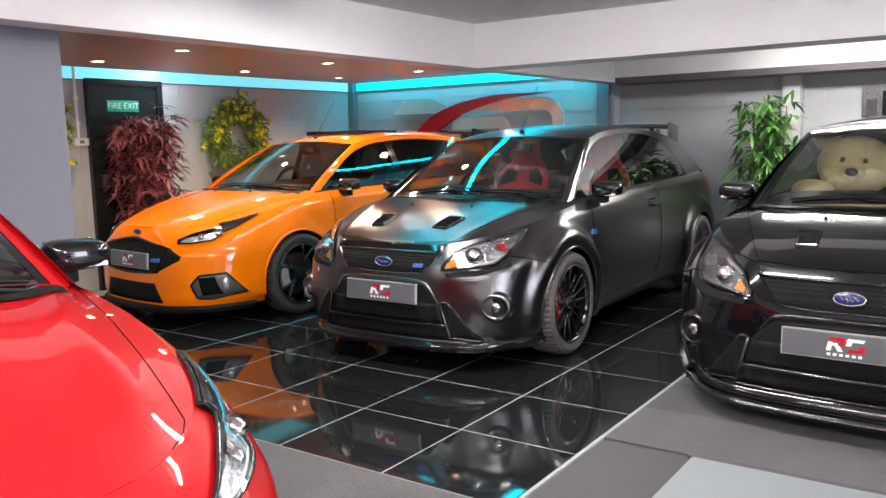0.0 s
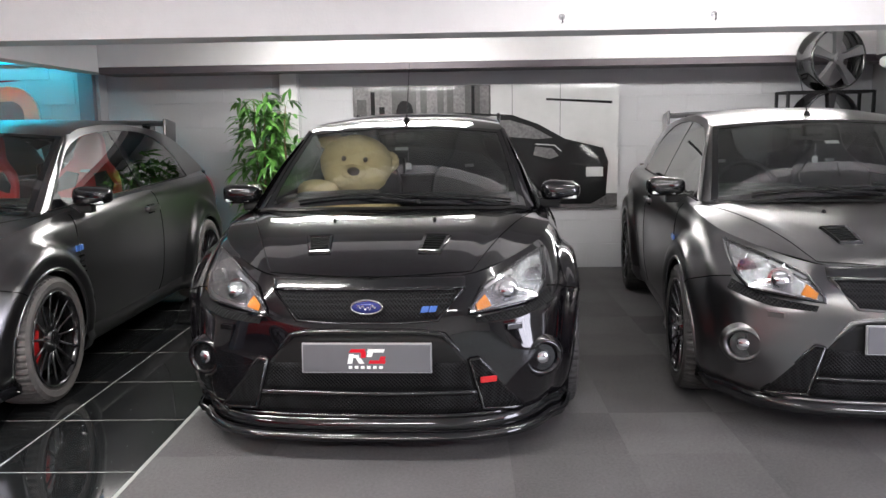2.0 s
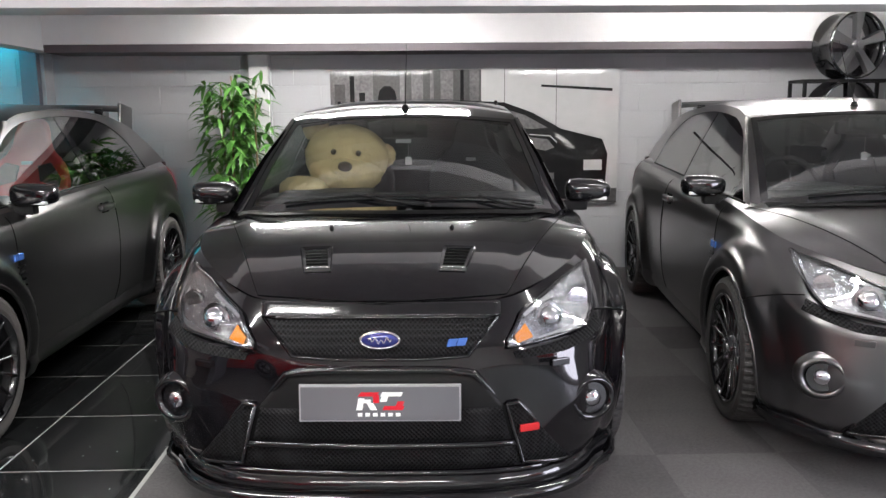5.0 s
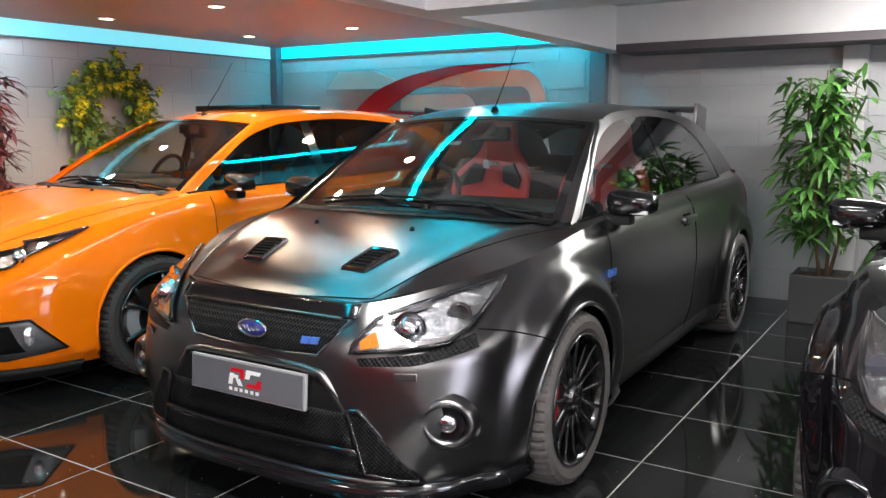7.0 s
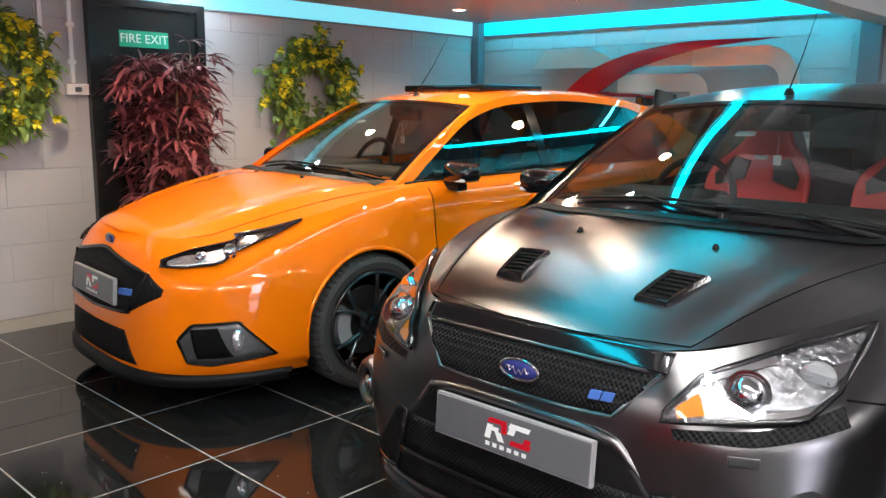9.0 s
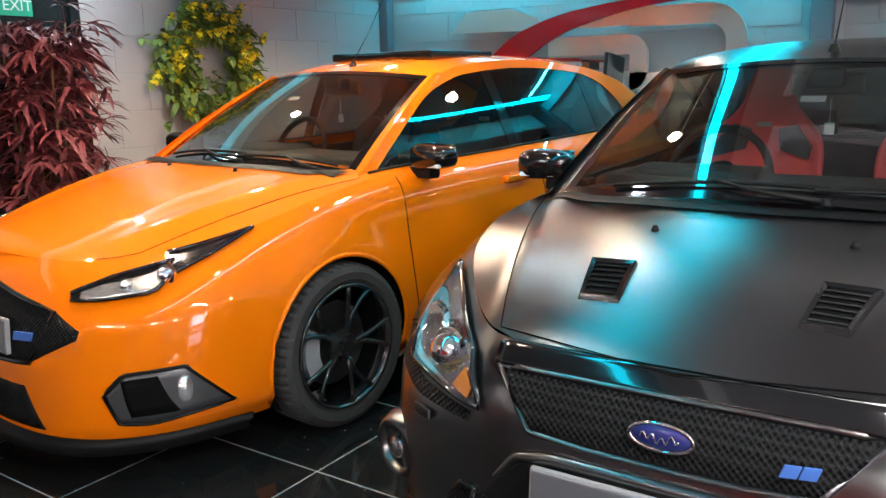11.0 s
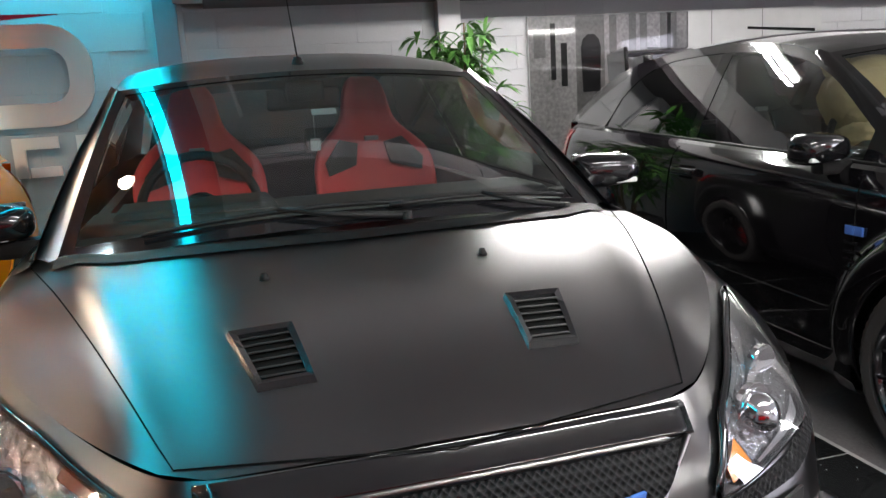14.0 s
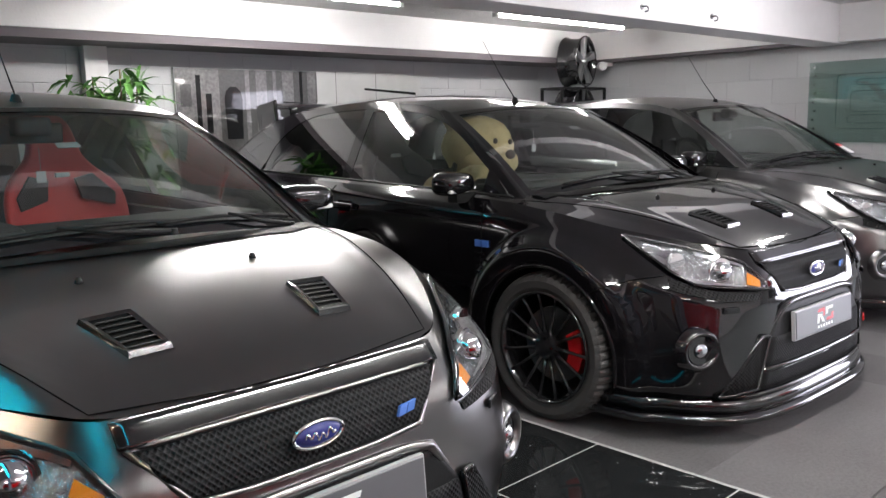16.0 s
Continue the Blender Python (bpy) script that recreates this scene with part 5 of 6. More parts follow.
CARS = {
    "A": (pose(-5.05, 1.04, 0, 0, 0, -4.8), "bright orange five-door hot hatchback on black tiles", M["paint_orange"], True, M["caliper_grey"], M["seat_dark"], M["black_gloss"]),
    "B": (pose(-2.645, 0.89, 0, 0, 0, 0.5), "satin black wrapped hot hatchback with red bucket seats", M["paint_satin"], False, M["caliper_red"], M["seat_red"], M["black_gloss"]),
    "C": (pose(-0.04, 0.90, 0, 0, 0, -2.0), "gloss black hot hatchback with a teddy bear at the wheel", M["paint_black"], False, M["caliper_red"], M["seat_dark"], M["black_gloss"]),
    "D": (pose(2.33, 0.98, 0, 0, 0, -5.5), "satin graphite hot hatchback beside the side wall", M["paint_satin"], False, M["caliper_red"], M["seat_dark"], M["black_gloss"]),
    "E": (pose(-1.68, -3.09, 0, 0, 0, 83.7), "glossy red five-door hot hatchback beside the column", M["paint_red"], True, M["caliper_grey"], M["seat_dark"], M["black_gloss"]),
}
BUILT = {}
for key, args in CARS.items():
    BUILT[key] = hatchback(*args, red_mouth=(key == "C"), rubber=M["rubber_dusty_lit"] if key == "B" else None)


# ---- lamps and fittings ----
# The unseen, added lights get the same fitting as the seen pair.
for tx, ty, tz, tl, tw in TUBES:
    t = thing("ceiling_light", pose(tx, ty, CEIL), "white batten ceiling light with a lit fluorescent tube", "ceiling light", "batten ceiling lights")
    part("batten", box(-tl / 2 - 0.03, tl / 2 + 0.03, -0.04, 0.04, -0.035, 0, 0.006), M["plastic_white"], t)
    part("tube", cyl(0.02, 0.02, tl, pose(0, 0, -0.055, 0, 90, 0), 16), M["tube"], t, "glowing white tube")
    for e in (-1, 1):
        part("end_cap", box(-0.02, 0.02, -0.022, 0.022, -0.078, -0.03, 0.005), M["plastic_white"], t, m=pose(e * (tl / 2 + 0.01), 0, 0))
for sx, sy in SPOTS:
    t = thing("downlight", pose(sx, sy, 2.065), "round recessed warm white downlight in the dropped ceiling", "downlight", "recessed downlights")
    v, f = tube([(0.052 * math.cos(2 * math.pi * i / 28), 0.052 * math.sin(2 * math.pi * i / 28), -0.002) for i in range(28)], 0.009, 8, True)
    link("bezel", v, f, M["chrome"], t)
    part("lit_lens", cyl(0.046, 0.046, 0.006, pose(0, 0, -0.004), 24), M["bulb"], t, "glowing lens")

# fire door
d = thing("door_1", pose(LEFT + 0.004, 1.19, 0, 0, 0, 90), "closed black gloss fire door in a black frame", "door", kind="structure")
part("door_leaf", box(-0.36, 0.36, -0.03, 0.0, 0.0, 1.95, 0.003), M["door_black"], d)
for x in (-0.385, 0.385):
    part("jamb", box(x - 0.03, x + 0.03, -0.055, 0.0, 0, 2.01, 0.004), M["door_black"], d)
part("door_head", box(-0.355, 0.355, -0.055, 0.0, 1.955, 2.01, 0.004), M["door_black"], d)
for x0, x1, z0, z1 in ((-0.28, 0.28, 1.15, 1.65), (-0.28, 0.28, 0.2, 0.95)):
    for a in (box(x0, x1, -0.038, -0.03, z0, z0 + 0.02, 0.002), box(x0, x1, -0.038, -0.03, z1 - 0.02, z1, 0.002)):
        part("door_bead", a, M["door_black"], d)
part("lock_box", box(-0.32, -0.25, -0.06, -0.03, 0.98, 1.1, 0.006), M["disc"], d, "metal lock")
sg = thing("exit_sign", pose(LEFT + 0.036, 1.16, 1.757, 90, 0, 90), "green fire exit sign on the black door", "sign")
part("sign_panel", box(-0.172, 0.172, -0.053, 0.053, -0.002, 0.004, 0.002), M["exit_green"], sg)
txt = bpy.data.curves.new("sign_text", "FONT")
txt.body, txt.size, txt.align_x, txt.align_y, txt.extrude = "FIRE EXIT", 0.082, "CENTER", "CENTER", 0.001
tob = new("sign_text", txt)
tob.parent, tob.matrix_local = sg, pose(0, 0, 0.006)
txt.materials.append(M["letter_white"])

# cable trunking beside the door
for yy, z0, z1, nm in ((0.68, 1.46, 2.2, "cable_trunking"), (0.5, 1.62, 2.2, "cable_trunking")):
    t = thing(nm, pose(LEFT, yy, z0), "white plastic cable trunking clipped to the block wall", "conduit", "wall cable trunking")
    part("trunking_bar", box(0.0, 0.025, -0.013, 0.013, 0.0, z1 - z0, 0.004), M["plastic_white"], t)
    for k in (0.13, 0.36):
        part("clip", box(0.0, 0.03, -0.024, 0.024, k - 0.015, k + 0.015, 0.005), M["plastic_white"], t)
t = thing("junction_box", pose(LEFT, 0.70, 1.42), "white plastic socket box on the block wall", "socket")
part("box_body", box(0, 0.04, -0.07, 0.07, -0.035, 0.035, 0.008), M["plastic_white"], t)
part("box_switch", box(0.04, 0.048, -0.02, 0.02, -0.015, 0.015, 0.003), M["disc"], t)

# beam hooks and corner sensor
for hx in (0.9, 1.75):
    t = thing("beam_hook", pose(hx, 1.655, 1.965), "small grey steel eye hook on the white beam", "hook", "beam hooks")
    v, f = tube([(0, 0, 0), (0, -0.03, 0), (0.0, -0.045, -0.012), (0, -0.04, -0.03), (0, -0.02, -0.032)], 0.006, 8)
    link("hook_bar", v, f, M["disc"], t)
    part("hook_plate", cyl(0.018, 0.018, 0.006, pose(0, 0, 0, 90, 0, 0), 16), M["disc"], t)
t = thing("wall_sensor", pose(4.0, 4.2, 1.86, 0, 0, -35), "small white round sensor on a wall bracket", "sensor")
part("sensor_head", join(cyl(0.05, 0.045, 0.06, pose(0, -0.06, 0, 90, 0, 0), 24), cyl(0.02, 0.02, 0.02, pose(0, -0.095, 0, 90, 0, 0), 16)), M["plastic_white"], t)
part("bracket", box(-0.015, 0.13, -0.03, 0.03, 0.0, 0.06, 0.006), M["plastic_white"], t)


# ---- plants ----
rng = random.Random(7)


def leaf(base, way, length, width, droop, fold=0.25):
    """One long pointed leaf as a folded strip of six quads."""
    way = way.normalized()
    side = way.cross(Vector((0, 0, 1)))
    if side.length < 0.05:
        side = Vector((1, 0, 0))
    side.normalize()
    v, f = [], []
    for i, (t, w) in enumerate(((0, 0.15), (0.3, 0.85), (0.65, 0.8), (1, 0.03))):
        c = base + way * length * t + Vector((0, 0, -droop * length * t * t))
        up = Vector((0, 0, 1)) * width * fold * w
        v += [c - side * width * w + up, c, c + side * width * w + up]
    for i in range(3):
        a = i * 3
        f += [(a, a + 1, a + 4, a + 3), (a + 1, a + 2, a + 5, a + 4)]
    return v, f


def spray(where, count, length, width, droop, out):
    """Leaves fanned from one point."""
    res = []
    for k in range(count):
        az, el = rng.uniform(0, 6.283), rng.uniform(-0.35, 0.75)
        way = Vector((math.cos(az) * math.cos(el), math.sin(az) * math.cos(el), math.sin(el))) + out
        res.append(leaf(where, way, length * rng.uniform(0.6, 1.15), width * rng.uniform(0.7, 1.2), droop * rng.uniform(0.5, 1.4)))
    return res


def tall_plant(m, label, height, low, spread, leafmat, n, length, width, pot=True, name="potted_plant"):
    p = thing(name, m, label, "plant")
    if pot:
        bm = box(-0.18, 0.18, -0.18, 0.18, 0, 0.33, 0.012)
        top = [fc for fc in bm.faces if fc.normal.z > 0.9 and fc.calc_area() > 0.05]
        r = bmesh.ops.inset_region(bm, faces=top, thickness=0.022)
        bmesh.ops.translate(bm, verts=list({v for fc in top for v in fc.verts}), vec=(0, 0, -0.04))
        part("planter", bm, M["planter"], p, "square dark stone-effect planter")
        part("soil", box(-0.155, 0.155, -0.155, 0.155, 0.27, 0.305), M["soil"], p)
    else:
        part("planter", join(cyl(0.13, 0.17, 0.3, pose(0, 0, 0.15), 28)), M["planter"], p, "round dark plant pot")
        part("soil", cyl(0.15, 0.15, 0.01, pose(0, 0, 0.303), 24), M["soil"], p)
    tips = []
    for k in range(4):
        a = 1.57 * k + rng.uniform(-0.4, 0.4)
        pts = []
        top = height * rng.uniform(0.84, 1.0)
        for i in range(9):
            t = i / 8
            pts.append(Vector((math.cos(a) * (0.04 + spread * 0.30 * t) + 0.03 * math.sin(5 * t + k), math.sin(a) * (0.04 + spread * 0.30 * t), 0.3 + (top - 0.3) * t)))
        v, f = tube(pts, [0.014 - 0.009 * i / 8 for i in range(9)], 7)
        link("stem", v, f, M["bark"], p)
        tips.append(pts)
    parts = []
    for k in range(n):
        pts = rng.choice(tips)
        t = low + (1 - low) * rng.random() ** 0.8
        i = min(int(t * 8), 7)
        q = pts[i].lerp(pts[i + 1], t * 8 - i)
        a = rng.uniform(0, 6.283)
        r = spread * rng.uniform(0.15, 0.72) * (0.65 + 0.6 * math.sin(math.pi * min(t * 0.9 + 0.1, 1)))
        out = Vector((math.cos(a), math.sin(a), 0))
        c = q + out * r * 0.6 + Vector((0, 0, 0.12 * rng.uniform(-0.4, 0.8)))
        parts.append(tube([q, (q + c) / 2 + Vector((0, 0, 0.03)), c], 0.0025, 4))
        parts += spray(c, 6, length, width, 0.5, out * 0.8)
    v, f = merged(*parts)
    link("foliage", v, f, leafmat, p, smooth=False)
    return p


tall_plant(pose(-1.36, 4.2, 0), "tall green leafy plant in a square dark planter", 1.82, 0.20, 0.42, M["leaf_green"], 150, 0.185, 0.022)
tall_plant(pose(-6.30, 1.10, 0), "burgundy-leaved plant in front of the black door", 1.70, 0.30, 0.47, M["leaf_red"], 300, 0.16, 0.016, False)


def wreath(m, label, r0, wide, gap):
    w = thing("wreath", m, label, "wreath", "yellow flower wreaths")
    pts = [Vector((0.03, r0 * math.cos(t), r0 * wide * math.sin(t))) for t in [2 * math.pi * i / 40 for i in range(40)]]
    v, f = tube(pts, 0.02, 6, True)
    link("twig_ring", v, f, M["bark"], w)
    leaves, blooms = [], []
    for k in range(700):
        t = rng.uniform(0, 6.283)
        c = Vector((rng.uniform(0.02, 0.13), 0, 0)) + Vector((0, r0 * math.cos(t) + rng.gauss(0, 0.07), r0 * wide * math.sin(t) + rng.gauss(0, 0.07)))
        if abs(t - 4.71) < gap and rng.random() < 0.75:
            c.z -= rng.uniform(0, 0.1)
            continue
        for q in range(3):
            way = Vector((rng.uniform(0.1, 1), rng.uniform(-1, 1), rng.uniform(-1, 0.8)))
            leaves.append(leaf(c, way, rng.uniform(0.05, 0.085), rng.uniform(0.018, 0.03), 0.3, 0.35))
        if rng.random() < (0.30 if math.sin(t) > -0.2 else 0.12):
            for q in range(7):
                way = Vector((0.7, rng.uniform(-1, 1), rng.uniform(-1, 1)))
                blooms.append(leaf(c + Vector((0.03, 0, 0)), way, 0.042, 0.02, 0.1, 0.5))
    for q in range(24):
        y = rng.uniform(-r0 * 0.9, r0 * 0.9)
        b = Vector((0.05, y, -r0 * wide * math.sqrt(max(1 - (y / r0) ** 2, 0.05)) * 0.8))
        for e in range(5):
            leaves.append(leaf(b + Vector((0.02, 0, -0.035 * e)), Vector((0.5, rng.uniform(-1, 1), -0.5)), 0.06, 0.02, 0.4, 0.3))
    link("foliage", *merged(*leaves), M["leaf_olive"], w, "olive green leaves", smooth=False)
    link("flower_mass", *merged(*blooms), M["flower_yellow"], w, "yellow flowers", smooth=False)
    return w


wreath(pose(LEFT + 0.02, 2.52, 1.47), "round wreath of yellow flowers on the block wall", 0.31, 0.9, 0.7)
wreath(pose(LEFT + 0.02, 0.20, 1.50), "round wreath of yellow flowers beside the cable trunking", 0.22, 1.25, 0.2)

# ---- steel wall sign: plain shapes, no lettering ----
sign = thing("wall_sign", pose(0, BACKL - 0.07, 0), "brushed steel emblem with a red swoosh on the wall", "sign")


def plate_shape(name, outline_pts, material, y0=0.0, t=0.025, label=""):
    bm = bmesh.new()
    fr = [bm.verts.new((x, y0, z)) for x, z in outline_pts]
    bk = [bm.verts.new((x, y0 + t, z)) for x, z in outline_pts]
    bm.faces.new(fr)
    bm.faces.new(bk[::-1])
    k = len(fr)
    for i in range(k):
        bm.faces.new((fr[i], bk[i], bk[(i + 1) % k], fr[(i + 1) % k]))
    bmesh.ops.recalc_face_normals(bm, faces=bm.faces[:])
    bmesh.ops.triangulate(bm, faces=[q for q in bm.faces if len(q.verts) > 4])
    return part(name, bm, material, sign, label)


plate_shape("steel_wing", [(-5.97, 1.68), (-5.82, 1.845), (-5.40, 1.845), (-5.16, 1.76), (-5.10, 1.67), (-5.40, 1.675)], M["steel"])
top_c = smooth_curve((-5.62, -5.32, -4.82, -4.32, -3.75), (1.45, 1.66, 1.805, 1.855, 1.85))
low_c = smooth_curve((-5.32, -5.10, -4.87, -4.32, -3.75), (1.42, 1.56, 1.665, 1.795, 1.847))
xs_t = [-5.62 + (5.62 - 3.75) * i / 24 for i in range(25)]
xs_l = [-3.75 - (5.32 - 3.75) * i / 24 for i in range(25)]
plate_shape("red_swoosh", [(x, top_c(x)) for x in xs_t] + [(x, low_c(x)) for x in xs_l] + [(-5.45, 1.30)], M["red_gloss"], -0.03, 0.03, "glossy red swoosh")


def bracket(x0, x1, z0, z1, w, r):
    """Outer and inner line of a bar that runs along the top, round the right and back along the bottom."""
    def arc(cx, cz, rad, a0, a1):
        return [(cx + rad * math.cos(a0 + (a1 - a0) * i / 10), cz + rad * math.sin(a0 + (a1 - a0) * i / 10)) for i in range(11)]
    out = [(x0, z1)] + arc(x1 - r, z1 - r, r, math.pi / 2, 0) + arc(x1 - r, z0 + r, r, 0, -math.pi / 2) + [(x0, z0)]
    q = r - w
    inn = [(x0, z0 + w)] + arc(x1 - r, z0 + r, q, -math.pi / 2, 0) + arc(x1 - r, z1 - r, q, 0, math.pi / 2) + [(x0, z1 - w)]
    return out + inn


plate_shape("steel_bowl", bracket(-4.42, -3.60, 1.20, 1.80, 0.14, 0.26), M["steel"])
plate_shape("steel_hook", bracket(-5.08, -4.284, 1.21, 1.61, 0.14, 0.15), M["steel"])
plate_shape("steel_tail", [(-4.98, 1.672), (-4.425, 1.672), (-4.425, 1.79), (-4.62, 1.765), (-4.85, 1.71)], M["steel"])
for k in range(6):
    x = -5.55 + 0.36 * k
    plate_shape("steel_letter_bar", [(x, 0.90), (x + 0.07, 0.90), (x + 0.07, 1.07), (x + 0.26, 1.07), (x + 0.26, 1.14), (x, 1.14)], M["steel"])
    plate_shape("steel_letter_foot", [(x + 0.085, 0.90), (x + 0.26, 0.90), (x + 0.26, 0.96), (x + 0.085, 0.96)], M["steel"])

# ---- boxed post on the back wall ----
structure("wall_post", box(-1.375, -1.215, BACK - 0.09, BACK, 0.0, 1.9, 0.004), M["post_paint"], "pale painted boxed post against the wall", "post")

# ---- framed print on the wall ----
M["print_dark"] = mat("print_dark", (0.028, 0.027, 0.027), 0.3, noise_amt=0.95, scale=45, coat=0.7)
M["print_mid"] = mat("print_mid", (0.085, 0.082, 0.083), 0.3, noise_amt=0.95, scale=38, coat=0.7)
M["print_light"] = mat("print_light", (0.43, 0.43, 0.43), 0.3, noise_amt=0.10, scale=9, coat=1.0)
M["print_black"] = mat("print_black", (0.004, 0.004, 0.0045), 0.3, coat=0.35, spec=0.1)
for k, ior in (("print_dark", 1.5), ("print_mid", 1.5), ("print_light", 1.6), ("print_black", 1.6)):
    M[k].node_tree.nodes["Principled BSDF"].inputs["Coat IOR"].default_value = ior
pr = thing("wall_print", pose(0, BACK - 0.03, 0), "wide glossy black and white photo print of a dark car", "picture")


def flat(name, pts, material, y, label=""):
    bm = bmesh.new()
    fc = bm.faces.new([bm.verts.new((x, y, z)) for x, z in pts])
    bmesh.ops.triangulate(bm, faces=[fc])
    return part(name, bm, material, pr, label)


part("print_panel", box(-0.70, 1.80, 0.0, 0.028, 0.585, 1.755, 0.003), M["print_light"], pr)
flat("print_brick", [(-0.697, 0.62), (0.60, 0.62), (0.60, 1.752), (-0.697, 1.752)], M["print_dark"], -0.002)
flat("print_facade", [(-0.697, 0.62), (-0.33, 0.62), (-0.33, 1.752), (-0.697, 1.752)], M["print_mid"], -0.0035)
for x0, x1, z0, z1, mt in ((-0.66, -0.57, 1.46, 1.63, "print_dark"), (-0.53, -0.49, 1.3, 1.70, "print_black"), (-0.45, -0.40, 1.25, 1.56, "print_black"), (-0.10, -0.06, 0.9, 1.752, "print_mid"), (0.0, 0.10, 0.9, 1.752, "print_mid"),
                           (0.16, 0.19, 0.9, 1.752, "print_mid"), (0.25, 0.36, 0.9, 1.752, "print_mid"), (0.42, 0.45, 0.9, 1.752, "print_black"), (0.50, 0.585, 0.9, 1.752, "print_mid")):
    flat("print_pillar", [(x0, z0), (x1, z0), (x1, z1), (x0, z1)], M[mt], -0.0045)
flat("print_arch", [(-0.28, 1.2), (-0.14, 1.2)] + [(-0.21 + 0.08 * math.cos(a), 1.52 + 0.1 * math.sin(a)) for a in [0.0, 0.6, 1.2, 1.9, 2.5, 3.14]], M["print_black"], -0.005)
flat("print_wall_seam", [(0.80, 0.9), (0.806, 0.9), (0.806, 1.752), (0.80, 1.752)], M["print_mid"], -0.003)
flat("print_wall_seam", [(1.25, 0.9), (1.256, 0.9), (1.256, 1.752), (1.25, 1.752)], M["print_mid"], -0.003)
flat("print_rail", [(1.12, 1.60), (1.74, 1.56), (1.74, 1.585), (1.12, 1.62)], M["print_black"], -0.003)
flat("print_ground", [(-0.697, 0.59), (1.797, 0.59), (1.797, 0.72), (-0.697, 0.72)], M["print_mid"], -0.0035)
flat("print_car_body", [(0.25, 0.62), (1.55, 0.62), (1.69, 0.70), (1.71, 1.02), (1.66, 1.15), (1.30, 1.24), (1.05, 1.38), (0.80, 1.47), (0.25, 1.50)], M["print_black"], -0.006)
flat("print_car_screen", [(0.68, 1.27), (1.05, 1.24), (1.18, 1.25), (0.98, 1.36), (0.78, 1.42), (0.68, 1.42)], M["print_mid"], -0.007)
flat("print_car_lamp", [(1.0, 1.09), (1.16, 1.05), (1.24, 1.08), (1.18, 1.15), (1.02, 1.17)], M["print_mid"], -0.0075)
flat("print_car_glint", [(1.02, 1.19), (1.20, 1.175), (1.26, 1.12), (1.265, 1.125), (1.205, 1.183), (1.02, 1.197)], M["print_light"], -0.008)
flat("print_car_plate", [(1.50, 0.88), (1.66, 0.88), (1.66, 0.97), (1.50, 0.97)], M["print_light"], -0.008)
flat("print_car_lamp", [(1.16, 0.80), (1.24, 0.80), (1.24, 0.86), (1.16, 0.86)], M["print_mid"], -0.008)

# ---- acrylic panel on the side wall ----
pn = thing("acrylic_panel", pose(RIGHT - 0.03, 0, 0), "clear green-tinted acrylic panel bolted to the wall", "panel")
part("panel_sheet", box(-0.006, 0.006, 0.75, 1.97, 1.03, 1.75, 0.002), M["clear_panel"], pn)


def bead(y0, y1, z0, z1, r=0.05):
    pts = []
    for cy, cz, a0 in ((y1 - r, z1 - r, 0), (y0 + r, z1 - r, 90), (y0 + r, z0 + r, 180), (y1 - r, z0 + r, 270)):
        pts += [(-0.008, cy + r * math.cos(radians(a0 + 15 * i)), cz + r * math.sin(radians(a0 + 15 * i))) for i in range(7)]
    return tube(pts, 0.004, 5, True)


for b in ((0.95, 1.72, 1.15, 1.63), (1.15, 1.6, 1.30, 1.48), (1.2, 1.62, 1.2, 1.27), (1.2, 1.55, 1.53, 1.58)):
    link("panel_ridge", *bead(*b, r=min(0.05, (b[3] - b[2]) * 0.45)), M["clear_panel"], pn)
for k in range(9):
    part("panel_bolt", cyl(0.011, 0.008, 0.02, pose(-0.012, 1.92 - 0.015 * (k % 2), 1.08 + 0.078 * k, 0, 90, 0), 12), M["chrome"], pn)

# ---- alloy wheels on a rack ----
rk = thing("wheel_rack", pose(3.46, 4.16, 0), "black steel rack in the corner for alloy wheels", "rack")
for x in (-0.36, 0.36):
    for y in (-0.14, 0.12):
        part("post", box(x - 0.012, x + 0.012, y - 0.012, y + 0.012, 0, 1.62), M["black_plastic"], rk)
for z in (0.3, 1.08, 1.61):
    for y in (-0.14, 0.12):
        part("rail", box(-0.348, 0.348, y - 0.012, y + 0.012, z - 0.012, z + 0.012), M["black_plastic"], rk)
    for x in (-0.36, 0.36):
        part("rail", box(x - 0.012, x + 0.012, -0.128, 0.108, z - 0.012, z + 0.012), M["black_plastic"], rk)
M["alloy_face"] = mat("polished_alloy", (0.36, 0.36, 0.37), 0.35, metal=1.0, noise_amt=0.05)


